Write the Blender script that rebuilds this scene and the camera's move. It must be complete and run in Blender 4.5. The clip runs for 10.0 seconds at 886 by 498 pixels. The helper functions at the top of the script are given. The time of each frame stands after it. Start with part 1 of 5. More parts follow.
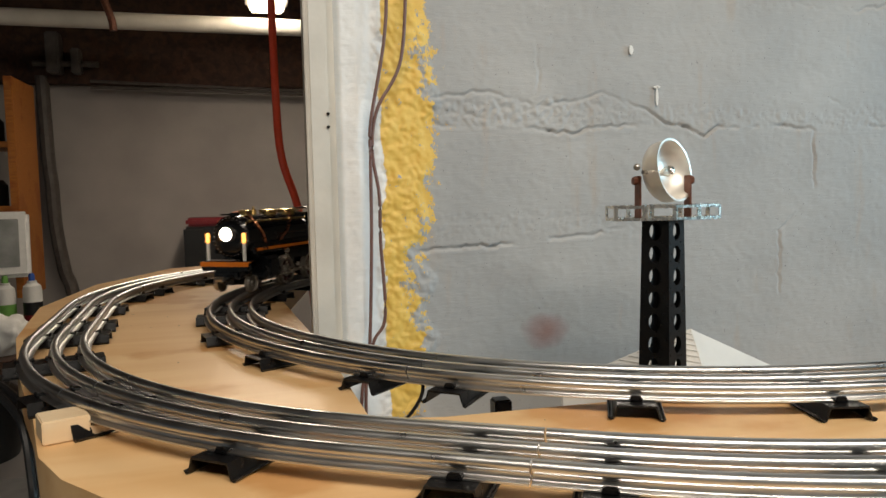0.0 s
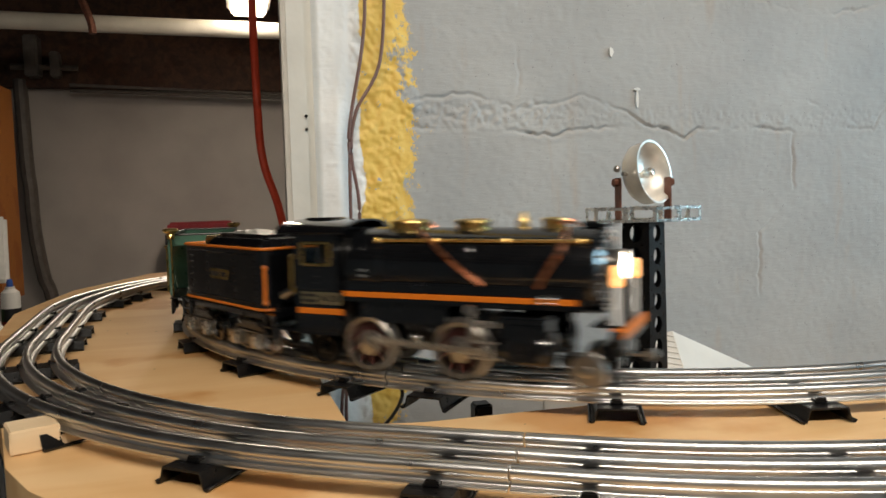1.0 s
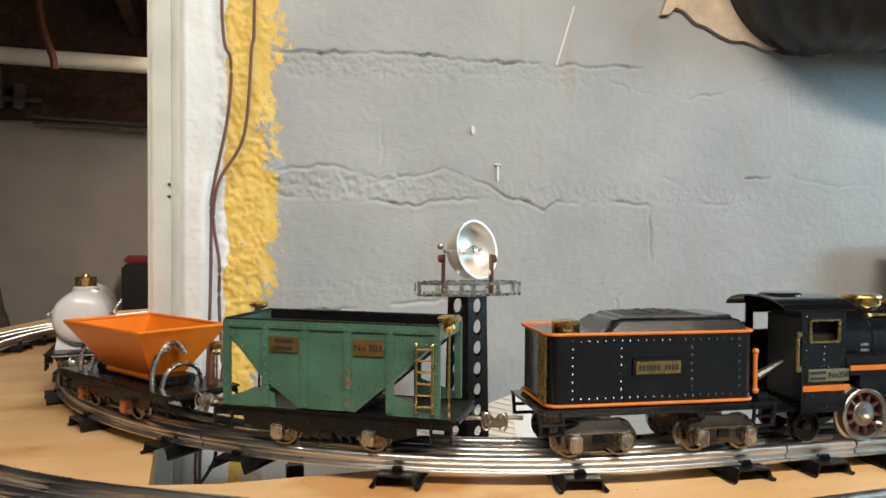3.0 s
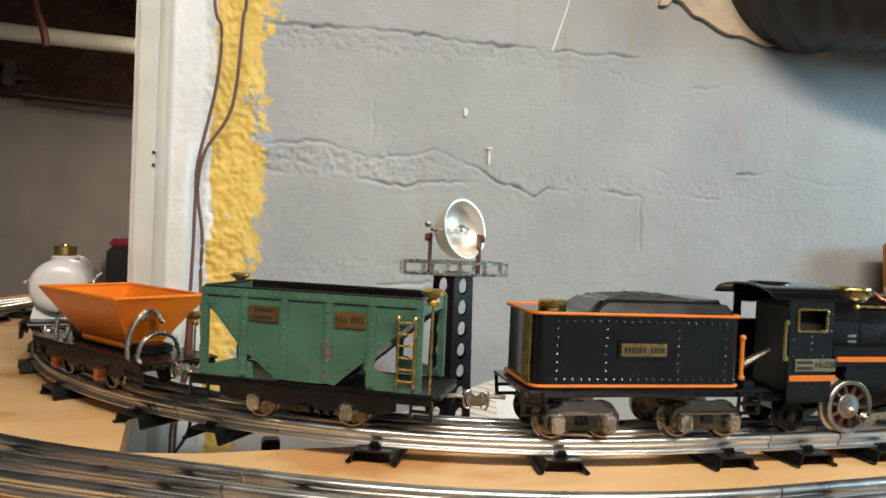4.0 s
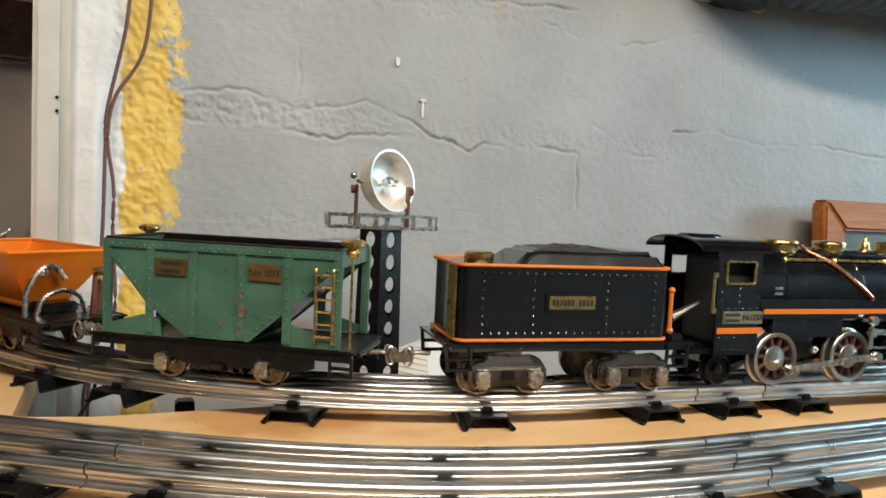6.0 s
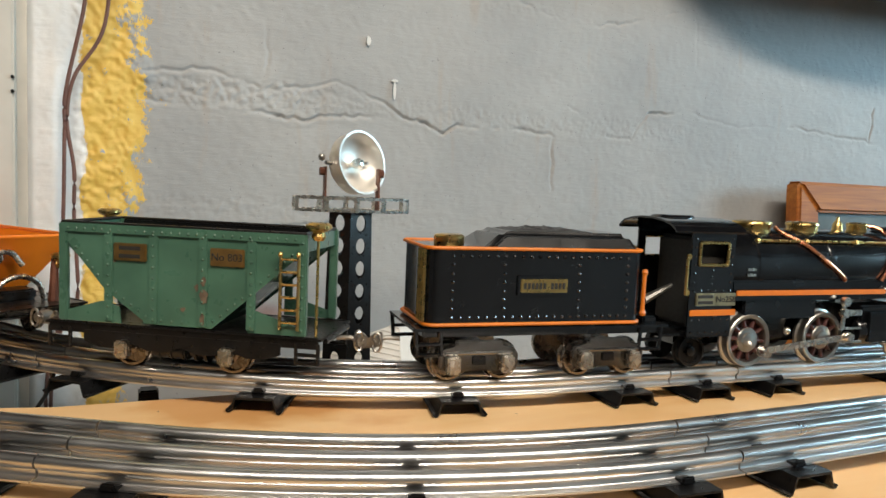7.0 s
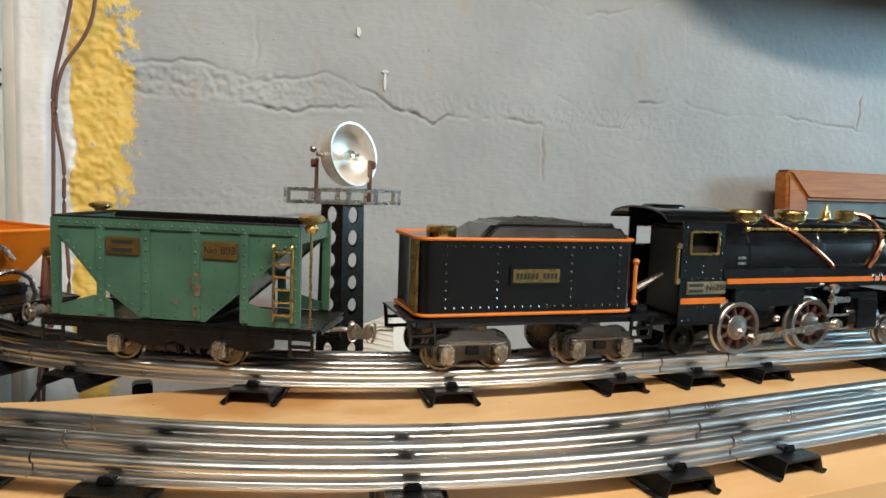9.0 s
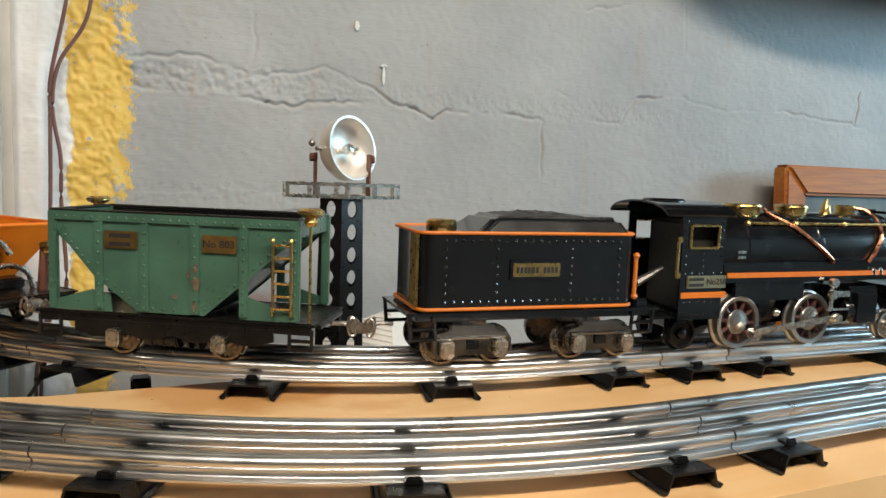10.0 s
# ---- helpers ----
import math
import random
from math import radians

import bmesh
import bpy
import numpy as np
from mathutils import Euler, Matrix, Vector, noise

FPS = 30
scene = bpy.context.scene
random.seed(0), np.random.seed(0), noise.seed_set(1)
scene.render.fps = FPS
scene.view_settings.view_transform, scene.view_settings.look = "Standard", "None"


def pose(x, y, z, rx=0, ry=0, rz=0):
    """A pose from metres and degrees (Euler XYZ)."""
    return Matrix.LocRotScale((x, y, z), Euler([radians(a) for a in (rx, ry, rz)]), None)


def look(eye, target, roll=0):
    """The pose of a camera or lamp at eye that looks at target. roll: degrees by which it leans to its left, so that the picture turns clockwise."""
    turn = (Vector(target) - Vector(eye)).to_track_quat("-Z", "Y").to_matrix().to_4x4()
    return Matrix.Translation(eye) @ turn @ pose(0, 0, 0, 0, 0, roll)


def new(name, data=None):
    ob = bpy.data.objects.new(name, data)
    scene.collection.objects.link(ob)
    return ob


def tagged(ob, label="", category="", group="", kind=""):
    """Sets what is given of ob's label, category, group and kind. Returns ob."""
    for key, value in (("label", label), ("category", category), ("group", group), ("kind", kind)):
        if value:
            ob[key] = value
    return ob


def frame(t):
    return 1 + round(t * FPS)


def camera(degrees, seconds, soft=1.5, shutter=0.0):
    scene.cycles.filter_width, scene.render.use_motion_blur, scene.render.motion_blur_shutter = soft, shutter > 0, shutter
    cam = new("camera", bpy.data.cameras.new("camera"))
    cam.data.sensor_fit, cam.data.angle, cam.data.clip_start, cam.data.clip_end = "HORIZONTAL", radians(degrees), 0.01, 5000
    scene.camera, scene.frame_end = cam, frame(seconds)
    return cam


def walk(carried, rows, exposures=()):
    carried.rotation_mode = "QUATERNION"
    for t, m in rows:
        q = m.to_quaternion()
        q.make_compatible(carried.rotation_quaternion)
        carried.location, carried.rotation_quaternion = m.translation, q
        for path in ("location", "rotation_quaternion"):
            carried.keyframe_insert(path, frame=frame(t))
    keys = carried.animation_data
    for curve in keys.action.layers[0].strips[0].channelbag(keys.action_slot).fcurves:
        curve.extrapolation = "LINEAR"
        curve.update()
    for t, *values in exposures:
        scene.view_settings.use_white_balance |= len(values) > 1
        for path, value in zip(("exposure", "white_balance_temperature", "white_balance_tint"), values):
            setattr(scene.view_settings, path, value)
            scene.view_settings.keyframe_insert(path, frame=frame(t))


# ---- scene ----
cam = camera(63.2, 10.0, shutter=0.4)
PATH = [
    (0.0, (0.0376, 0.1265, 0.1090), (0.0872, 0.3196, 0.0938), -1.2),
    (0.5, (0.0370, 0.1268, 0.1082), (0.0880, 0.3196, 0.0932), -1.3),
    (1.0, (0.0417, 0.1297, 0.1083), (0.0954, 0.3218, 0.0940), -1.4),
    (1.5, (0.0618, 0.1267, 0.1203), (0.1195, 0.3178, 0.1074), -1.5),
    (2.0, (0.0878, 0.1136, 0.1233), (0.1511, 0.3031, 0.1133), -2.0),
    (2.2, (0.1084, 0.1007, 0.1344), (0.1739, 0.2895, 0.1264), -2.1),
    (3.5, (0.1241, 0.0687, 0.1245), (0.1811, 0.2604, 0.1212), 1.8),
    (4.0, (0.1264, 0.0782, 0.1181), (0.1886, 0.2682, 0.1134), 2.5),
    (4.5, (0.1310, 0.0779, 0.1194), (0.1979, 0.2663, 0.1130), 2.7),
    (5.0, (0.1377, 0.0821, 0.1168), (0.2083, 0.2691, 0.1083), 2.8),
    (6.5, (0.1471, 0.0940, 0.1088), (0.2259, 0.2772, 0.0931), 2.6),
    (7.0, (0.1520, 0.0962, 0.1089), (0.2334, 0.2781, 0.0914), 2.5),
    (7.5, (0.1544, 0.0959, 0.1098), (0.2374, 0.2769, 0.0911), 2.4),
    (8.0, (0.1519, 0.0974, 0.1080), (0.2357, 0.2780, 0.0886), 2.2),
    (8.5, (0.1522, 0.0966, 0.1088), (0.2360, 0.2771, 0.0889), 2.1),
    (9.0, (0.1506, 0.0954, 0.1094), (0.2343, 0.2759, 0.0893), 2.1),
    (9.5, (0.1501, 0.0965, 0.1086), (0.2339, 0.2769, 0.0881), 2.1),
    (10.0, (0.1500, 0.0971, 0.1079), (0.2344, 0.2772, 0.0869), 2.1),
]
walk(cam, [(t, look(eye, target, roll)) for t, eye, target, roll in PATH],
     exposures=((0.0, 0.02), (1.0, 0.05), (1.6, 0.22), (2.2, 0.32), (3.5, 0.34), (5.0, 0.32), (6.5, 0.24), (10.0, 0.22)))

# ---- world and light ----
world = bpy.data.worlds.new("basement_dark")
scene.world = world
world.use_nodes = True
world.node_tree.nodes["Background"].inputs[0].default_value = (0.55, 0.62, 0.75, 1)
world.node_tree.nodes["Background"].inputs[1].default_value = 0.008


def area_lamp(name, eye, target, sx, sy, power, colour):
    d = bpy.data.lights.new(name, "AREA")
    d.shape, d.size, d.size_y, d.energy, d.color = "RECTANGLE", sx, sy, power, colour
    ob = new(name, d)
    ob.matrix_world = look(eye, target)
    return ob


CEIL = 0.95          # underside of the joists
FLOOR = -1.05
area_lamp("tube_light_near", (0.25, -0.35, CEIL - 0.07), (0.3, 0.0, 0), 1.2, 0.12, 17.5, (1.0, 0.89, 0.75))
area_lamp("tube_light_back_room", (0.10, 2.3, 0.765), (0.10, 2.3, 0), 0.14, 1.1, 7.0, (1.0, 0.87, 0.72))
area_lamp("window_daylight", (2.85, -0.45, 0.55), (0.6, 0.5, 0.15), 0.9, 0.6, 36.0, (0.50, 0.82, 1.0))


# ---- materials ----
def nodes_of(name):
    m = bpy.data.materials.new(name)
    m.use_nodes = True
    n = m.node_tree
    return m, n, n.nodes["Principled BSDF"]


def mat(name, base, rough=0.5, metal=0.0, vary=0.15, scale=60.0, bump=0.0, bscale=400.0, coat=0.0, stain=None, stain_amt=0.0, spec=0.5):
    """Painted, wooden, metal or plastic surface with grain at two scales."""
    m, n, p = nodes_of(name)
    L = n.links
    tc = n.nodes.new("ShaderNodeTexCoord")
    big = n.nodes.new("ShaderNodeTexNoise")
    big.inputs["Scale"].default_value = scale
    big.inputs["Detail"].default_value = 6
    fine = n.nodes.new("ShaderNodeTexNoise")
    fine.inputs["Scale"].default_value = bscale
    fine.inputs["Detail"].default_value = 3
    L.new(tc.outputs["Object"], big.inputs["Vector"])
    L.new(tc.outputs["Object"], fine.inputs["Vector"])
    ramp = n.nodes.new("ShaderNodeValToRGB")
    ramp.color_ramp.elements[0].position, ramp.color_ramp.elements[1].position = 0.3, 0.72
    ramp.color_ramp.elements[0].color = (*[c * (1 - vary) for c in base], 1)
    ramp.color_ramp.elements[1].color = (*[min(1, c * (1 + vary)) for c in base], 1)
    L.new(big.outputs["Fac"], ramp.inputs[0])
    out = ramp.outputs[0]
    if stain:
        sn = n.nodes.new("ShaderNodeTexNoise")
        sn.inputs["Scale"].default_value = scale * 0.7
        sn.inputs["Detail"].default_value = 9
        sn.inputs["Roughness"].default_value = 0.7
        sr = n.nodes.new("ShaderNodeValToRGB")
        sr.color_ramp.elements[0].position, sr.color_ramp.elements[1].position = 0.66 - stain_amt, 0.72 - stain_amt
        mx = n.nodes.new("ShaderNodeMixRGB")
        mx.inputs[2].default_value = (*stain, 1)
        mp = n.nodes.new("ShaderNodeMapping")
        mp.inputs["Location"].default_value = (3.1, 1.7, 0.4)
        L.new(tc.outputs["Object"], mp.inputs[0]); L.new(mp.outputs[0], sn.inputs["Vector"])
        L.new(sn.outputs["Fac"], sr.inputs[0]); L.new(sr.outputs[0], mx.inputs[0]); L.new(out, mx.inputs[1])
        out = mx.outputs[0]
    L.new(out, p.inputs["Base Color"])
    rr = n.nodes.new("ShaderNodeMapRange")
    rr.inputs["To Min"].default_value, rr.inputs["To Max"].default_value = max(0.02, rough - 0.12), min(1, rough + 0.14)
    L.new(fine.outputs["Fac"], rr.inputs["Value"]); L.new(rr.outputs[0], p.inputs["Roughness"])
    p.inputs["Metallic"].default_value = metal
    p.inputs["Coat Weight"].default_value = coat
    p.inputs["Coat Roughness"].default_value = 0.07
    p.inputs["Specular IOR Level"].default_value = spec
    if bump:
        b = n.nodes.new("ShaderNodeBump")
        b.inputs["Strength"].default_value = bump
        b.inputs["Distance"].default_value = 0.0006
        L.new(fine.outputs["Fac"], b.inputs["Height"]); L.new(b.outputs[0], p.inputs["Normal"])
    return m


def wood(name, light, dark, axis=(1, 14, 14), scale=9.0, rough=0.5):
    m, n, p = nodes_of(name)
    L = n.links
    tc = n.nodes.new("ShaderNodeTexCoord")
    mp = n.nodes.new("ShaderNodeMapping")
    mp.inputs["Scale"].default_value = axis
    L.new(tc.outputs["Object"], mp.inputs[0])
    a = n.nodes.new("ShaderNodeTexNoise")
    a.inputs["Scale"].default_value, a.inputs["Detail"].default_value, a.inputs["Distortion"].default_value = scale, 7, 0.6
    L.new(mp.outputs[0], a.inputs["Vector"])
    r = n.nodes.new("ShaderNodeValToRGB")
    r.color_ramp.elements[0].position, r.color_ramp.elements[1].position = 0.32, 0.66
    r.color_ramp.elements[0].color, r.color_ramp.elements[1].color = (*dark, 1), (*light, 1)
    L.new(a.outputs["Fac"], r.inputs[0])
    blot = n.nodes.new("ShaderNodeTexNoise")
    blot.inputs["Scale"].default_value, blot.inputs["Detail"].default_value = 7.0, 5
    L.new(tc.outputs["Object"], blot.inputs["Vector"])
    br = n.nodes.new("ShaderNodeValToRGB")
    br.color_ramp.elements[0].position, br.color_ramp.elements[1].position = 0.555, 0.60
    mx = n.nodes.new("ShaderNodeMixRGB")
    mx.blend_type = "MULTIPLY"
    mx.inputs[2].default_value = (0.72, 0.50, 0.28, 1)
    half = n.nodes.new("ShaderNodeMath")
    half.operation = "MULTIPLY"
    half.inputs[1].default_value = 0.6
    L.new(blot.outputs["Fac"], br.inputs[0]); L.new(br.outputs[0], half.inputs[0]); L.new(half.outputs[0], mx.inputs[0])
    L.new(r.outputs[0], mx.inputs[1])
    spot = n.nodes.new("ShaderNodeTexVoronoi")
    spot.inputs["Scale"].default_value = 55.0
    L.new(tc.outputs["Object"], spot.inputs["Vector"])
    sp = n.nodes.new("ShaderNodeMath")
    sp.operation = "LESS_THAN"
    sp.inputs[1].default_value = 0.045
    L.new(spot.outputs["Distance"], sp.inputs[0])
    m2 = n.nodes.new("ShaderNodeMixRGB")
    m2.inputs[2].default_value = (0.09, 0.06, 0.04, 1)
    L.new(sp.outputs[0], m2.inputs[0]); L.new(mx.outputs[0], m2.inputs[1])
    L.new(m2.outputs[0], p.inputs["Base Color"])
    p.inputs["Roughness"].default_value = rough
    b = n.nodes.new("ShaderNodeBump")
    b.inputs["Strength"].default_value, b.inputs["Distance"].default_value = 0.25, 0.0006
    L.new(a.outputs["Fac"], b.inputs["Height"]); L.new(b.outputs[0], p.inputs["Normal"])
    return m


def wall_paint(name):
    """Grey wall paint over blocks; a ragged band of old yellow paint runs beside the door jamb."""
    m, n, p = nodes_of(name)
    L = n.links
    tc = n.nodes.new("ShaderNodeTexCoord")
    sep = n.nodes.new("ShaderNodeSeparateXYZ")
    L.new(tc.outputs["Object"], sep.inputs[0])

    def noise_tex(scale, detail, rough=0.55, stretch=(1, 1, 1)):
        mp = n.nodes.new("ShaderNodeMapping")
        mp.inputs["Scale"].default_value = stretch
        t = n.nodes.new("ShaderNodeTexNoise")
        t.inputs["Scale"].default_value, t.inputs["Detail"].default_value, t.inputs["Roughness"].default_value = scale, detail, rough
        L.new(tc.outputs["Object"], mp.inputs[0]); L.new(mp.outputs[0], t.inputs["Vector"])
        return t.outputs["Fac"]

    def math_node(op, a, b):
        t = n.nodes.new("ShaderNodeMath")
        t.operation = op
        for i, v in enumerate((a, b)):
            if isinstance(v, (int, float)):
                t.inputs[i].default_value = v
            else:
                L.new(v, t.inputs[i])
        return t.outputs[0]

    def mix(f, a, b):
        t = n.nodes.new("ShaderNodeMixRGB")
        for i, v in enumerate((f, a, b)):
            if isinstance(v, tuple):
                t.inputs[i].default_value = (*v, 1)
            elif isinstance(v, float):
                t.inputs[i].default_value = v
            else:
                L.new(v, t.inputs[i])
        return t.outputs[0]

    def step(v, lo, hi):
        r = n.nodes.new("ShaderNodeMapRange")
        r.inputs["From Min"].default_value, r.inputs["From Max"].default_value = lo, hi
        L.new(v, r.inputs["Value"])
        return r.outputs[0]

    grey = mix(step(noise_tex(9, 6), 0.35, 0.7), (0.328, 0.337, 0.342), (0.413, 0.418, 0.418))
    grey = mix(math_node("MULTIPLY", step(noise_tex(16, 7, 0.65, (1, 1, 1.8)), 0.52, 0.75), 0.45), grey, (0.33, 0.32, 0.31))
    grey = mix(math_node("MULTIPLY", step(noise_tex(5.5, 5, 0.6, (9, 1, 1.4)), 0.62, 0.80), 0.55), grey, (0.40, 0.29, 0.19))
    pits = step(noise_tex(420, 2), 0.71, 0.74)
    grey = mix(math_node("MULTIPLY", pits, 0.6), grey, (0.16, 0.16, 0.16))
    edge = math_node("ADD", sep.outputs[0], math_node("MULTIPLY", math_node("SUBTRACT", noise_tex(30, 10, 0.80, (1, 1, 0.8)), 0.5), 0.115))
    lobe = math_node("MULTIPLY", math_node("SUBTRACT", sep.outputs[2], 0.128), 36.0)
    edge = math_node("SUBTRACT", edge, math_node("DIVIDE", 0.013, math_node("ADD", 1.0, math_node("MULTIPLY", lobe, lobe))))
    edge = math_node("SUBTRACT", edge, math_node("MULTIPLY", math_node("SUBTRACT", sep.outputs[2], 0.03), 0.055))
    edge = math_node("ADD", edge, math_node("MULTIPLY", math_node("SUBTRACT", noise_tex(150, 6, 0.7), 0.5), 0.032))
    yel = step(edge, 0.1505, 0.1497)
    yellow = mix(step(noise_tex(60, 5), 0.35, 0.7), (0.68, 0.43, 0.075), (0.76, 0.53, 0.13))
    yellow = mix(step(noise_tex(75, 6, 0.7), 0.655, 0.675), yellow, (0.28, 0.31, 0.36))
    col = mix(yel, grey, yellow)
    wedge = math_node("ADD", sep.outputs[0], math_node("MULTIPLY", math_node("SUBTRACT", noise_tex(45, 7, 0.7, (1, 1, 0.5)), 0.5), 0.022))
    whi = step(wedge, 0.1278, 0.1268)
    white = mix(step(noise_tex(30, 6), 0.4, 0.72), (0.70, 0.71, 0.71), (0.80, 0.81, 0.81))
    col = mix(whi, col, white)
    # reddish smear low on the wall, with a soft outline
    dx = math_node("MULTIPLY", math_node("SUBTRACT", sep.outputs[0], 0.2535), 48.0)
    dz = math_node("MULTIPLY", math_node("SUBTRACT", sep.outputs[2], 0.000), 66.0)
    rr = math_node("ADD", math_node("MULTIPLY", dx, dx), math_node("MULTIPLY", dz, dz))
    smear = math_node("MULTIPLY", step(math_node("ADD", rr, math_node("MULTIPLY", noise_tex(60, 5), 0.9)), 1.5, 0.3), 0.75)
    col = mix(smear, col, (0.27, 0.115, 0.09))
    # rust runs by the upper joint; the last entry is a wide dark grey patch low down
    for sx, sz, wide, tall, amt in ((0.418, 0.275, 150.0, 22.0, 0.55), (0.372, 0.305, 260.0, 30.0, 0.4), (0.226, 0.045, 24.0, 70.0, 0.35)):
        ax = math_node("MULTIPLY", math_node("SUBTRACT", sep.outputs[0], sx), wide)
        az = math_node("MULTIPLY", math_node("SUBTRACT", sep.outputs[2], sz), tall)
        ar = math_node("ADD", math_node("MULTIPLY", ax, ax), math_node("MULTIPLY", az, az))
        run = math_node("MULTIPLY", step(math_node("ADD", ar, math_node("MULTIPLY", noise_tex(70, 6, 0.7, (1, 1, 0.3)), 1.6)), 1.7, 0.4), amt)
        col = mix(run, col, (0.37, 0.27, 0.17) if tall < 60 else (0.22, 0.21, 0.20))
    L.new(col, p.inputs["Base Color"])
    p.inputs["Roughness"].default_value = 0.55
    b = n.nodes.new("ShaderNodeBump")
    b.inputs["Strength"].default_value, b.inputs["Distance"].default_value = 0.32, 0.0012
    h = math_node("ADD", noise_tex(230, 7, 0.65, (0.35, 1, 1.9)), math_node("MULTIPLY", noise_tex(45, 5), 0.25))
    h = math_node("SUBTRACT", h, math_node("MULTIPLY", pits, 0.5))
    h = math_node("ADD", h, math_node("MULTIPLY", math_node("MAXIMUM", yel, whi), 0.7))
    L.new(h, b.inputs["Height"]); L.new(b.outputs[0], p.inputs["Normal"])
    return m


def glow(name, colour, strength):
    m, n, p = nodes_of(name)
    p.inputs["Emission Color"].default_value = (*colour, 1)
    p.inputs["Emission Strength"].default_value = strength
    return m


WALL = wall_paint("painted_block_wall")
WALL_FAR = mat("grey_far_wall_paint", (0.40, 0.37, 0.35), 0.8, vary=0.12, scale=4, bump=0.3, bscale=60)
PLY = wood("plywood", (0.80, 0.54, 0.28), (0.71, 0.43, 0.19), (0.9, 5, 5), 7, 0.42)
PLY_EDGE = wood("plywood_edge", (0.66, 0.45, 0.25), (0.42, 0.26, 0.13), (1, 1, 40), 12, 0.7)
PINE = wood("pine_block", (0.76, 0.60, 0.40), (0.68, 0.49, 0.28), (1, 9, 9), 10, 0.6)
JOIST = wood("old_joist_wood", (0.085, 0.040, 0.024), (0.035, 0.017, 0.011), (9, 1, 9), 4, 0.8)
OAK = wood("varnished_oak", (0.46, 0.165, 0.025), (0.30, 0.095, 0.012), (1, 20, 20), 14, 0.6)
JAMB = mat("worn_white_jamb_paint", (0.56, 0.54, 0.49), 0.5, vary=0.12, scale=25, bump=0.35, bscale=120, stain=(0.30, 0.24, 0.18), stain_amt=-0.03)
STEEL = mat("tinplate_rail", (0.63, 0.63, 0.63), 0.31, 1.0, vary=0.08, scale=30, bscale=60, stain=(0.46, 0.44, 0.41), stain_amt=-0.03)
BLACK_TIN = mat("black_tin_tie", (0.0055, 0.0055, 0.006), 0.30, vary=0.3, scale=80, bump=0.2, spec=0.30)
BLACK = mat("black_enamel", (0.0040, 0.0045, 0.0056), 0.22, vary=0.25, scale=60, bscale=120, coat=0.75, stain=(0.035, 0.037, 0.04), stain_amt=0.0, spec=0.35)
DARKFRAME = mat("dark_pressed_frame", (0.009, 0.008, 0.0075), 0.30, 0.1, vary=0.4, scale=90, bump=0.3, stain=(0.11, 0.075, 0.05), stain_amt=0.015, spec=0.4)
COAL = mat("black_pressed_coal", (0.02, 0.02, 0.021), 0.4, vary=0.3, scale=200, bump=0.9, bscale=260)
GREEN = mat("green_enamel", (0.062, 0.145, 0.100), 0.30, vary=0.22, scale=45, bscale=160, coat=0.5, stain=(0.16, 0.10, 0.065), stain_amt=0.015)
ORANGE = mat("orange_enamel", (0.78, 0.20, 0.012), 0.35, vary=0.1, scale=50, bump=0.06, coat=0.3, stain=(0.35, 0.09, 0.02), stain_amt=-0.04)
ORANGE_LINE = mat("orange_stripe", (0.62, 0.165, 0.008), 0.45, vary=0.12, scale=120, stain=(0.30, 0.09, 0.03), stain_amt=-0.02)
WHITE_TANK = mat("white_tank_enamel", (0.72, 0.72, 0.74), 0.3, vary=0.06, scale=30, coat=0.4)
BRASS = mat("polished_brass", (0.66, 0.46, 0.17), 0.28, 1.0, vary=0.07, scale=120, bscale=300)
OLD_BRASS = mat("tarnished_brass_plate", (0.50, 0.32, 0.12), 0.4, 1.0, vary=0.2, scale=200, bscale=500)
COPPER = mat("copper_pipe", (0.68, 0.29, 0.16), 0.28, 1.0, vary=0.06, scale=90, bscale=300)
NICKEL = mat("nickel_plate", (0.76, 0.73, 0.67), 0.26, 1.0, vary=0.08, scale=150, bscale=300)
GUN = mat("worn_bare_steel", (0.42, 0.40, 0.37), 0.34, 1.0, vary=0.15, scale=160, bscale=300)
DARK_STEEL = mat("dark_truck_steel", (0.20, 0.195, 0.19), 0.20, 1.0, vary=0.15, scale=120, bscale=250)
WHEEL = mat("browned_wheel_steel", (0.24, 0.205, 0.17), 0.26, 1.0, vary=0.2, scale=160, bscale=300)
WORN = mat("bare_brown_tin", (0.13, 0.095, 0.065), 0.5, vary=0.5, scale=400, bump=0.2)
RED_HUB = mat("dark_red_spokes", (0.055, 0.014, 0.012), 0.5, vary=0.3, scale=200)
RUST = mat("brown_rusty_bracket", (0.16, 0.06, 0.035), 0.5, 0.4, vary=0.35, scale=150, bump=0.3)
LENS_W = mat("aluminium_reflector", (0.80, 0.77, 0.72), 0.46, 0.75, vary=0.08, scale=60, bump=0.15, bscale=300)
WIRE = mat("brown_wire_sheath", (0.15, 0.075, 0.06), 0.4, vary=0.15, scale=90)
CORD = mat("red_orange_cord", (0.65, 0.06, 0.02), 0.45, vary=0.1, scale=60)
PIPE_W = mat("white_pipe", (0.70, 0.66, 0.58), 0.5, vary=0.12, scale=12, bump=0.15, bscale=60)
PIPE_D = mat("dark_conduit", (0.10, 0.085, 0.075), 0.5, vary=0.3, scale=30)
DUCT = mat("black_flexible_duct", (0.02, 0.02, 0.02), 0.35, vary=0.3, scale=40, bump=0.1)
PLASTER = mat("bare_tan_plaster", (0.55, 0.44, 0.33), 0.9, vary=0.2, scale=60, bump=0.8, bscale=200)
CONCRETE = mat("concrete_floor", (0.36, 0.355, 0.345), 0.8, vary=0.2, scale=8, bump=0.4, bscale=90)
CARD = mat("white_card", (0.66, 0.65, 0.62), 0.75, vary=0.06, scale=40, bump=0.2, bscale=200)
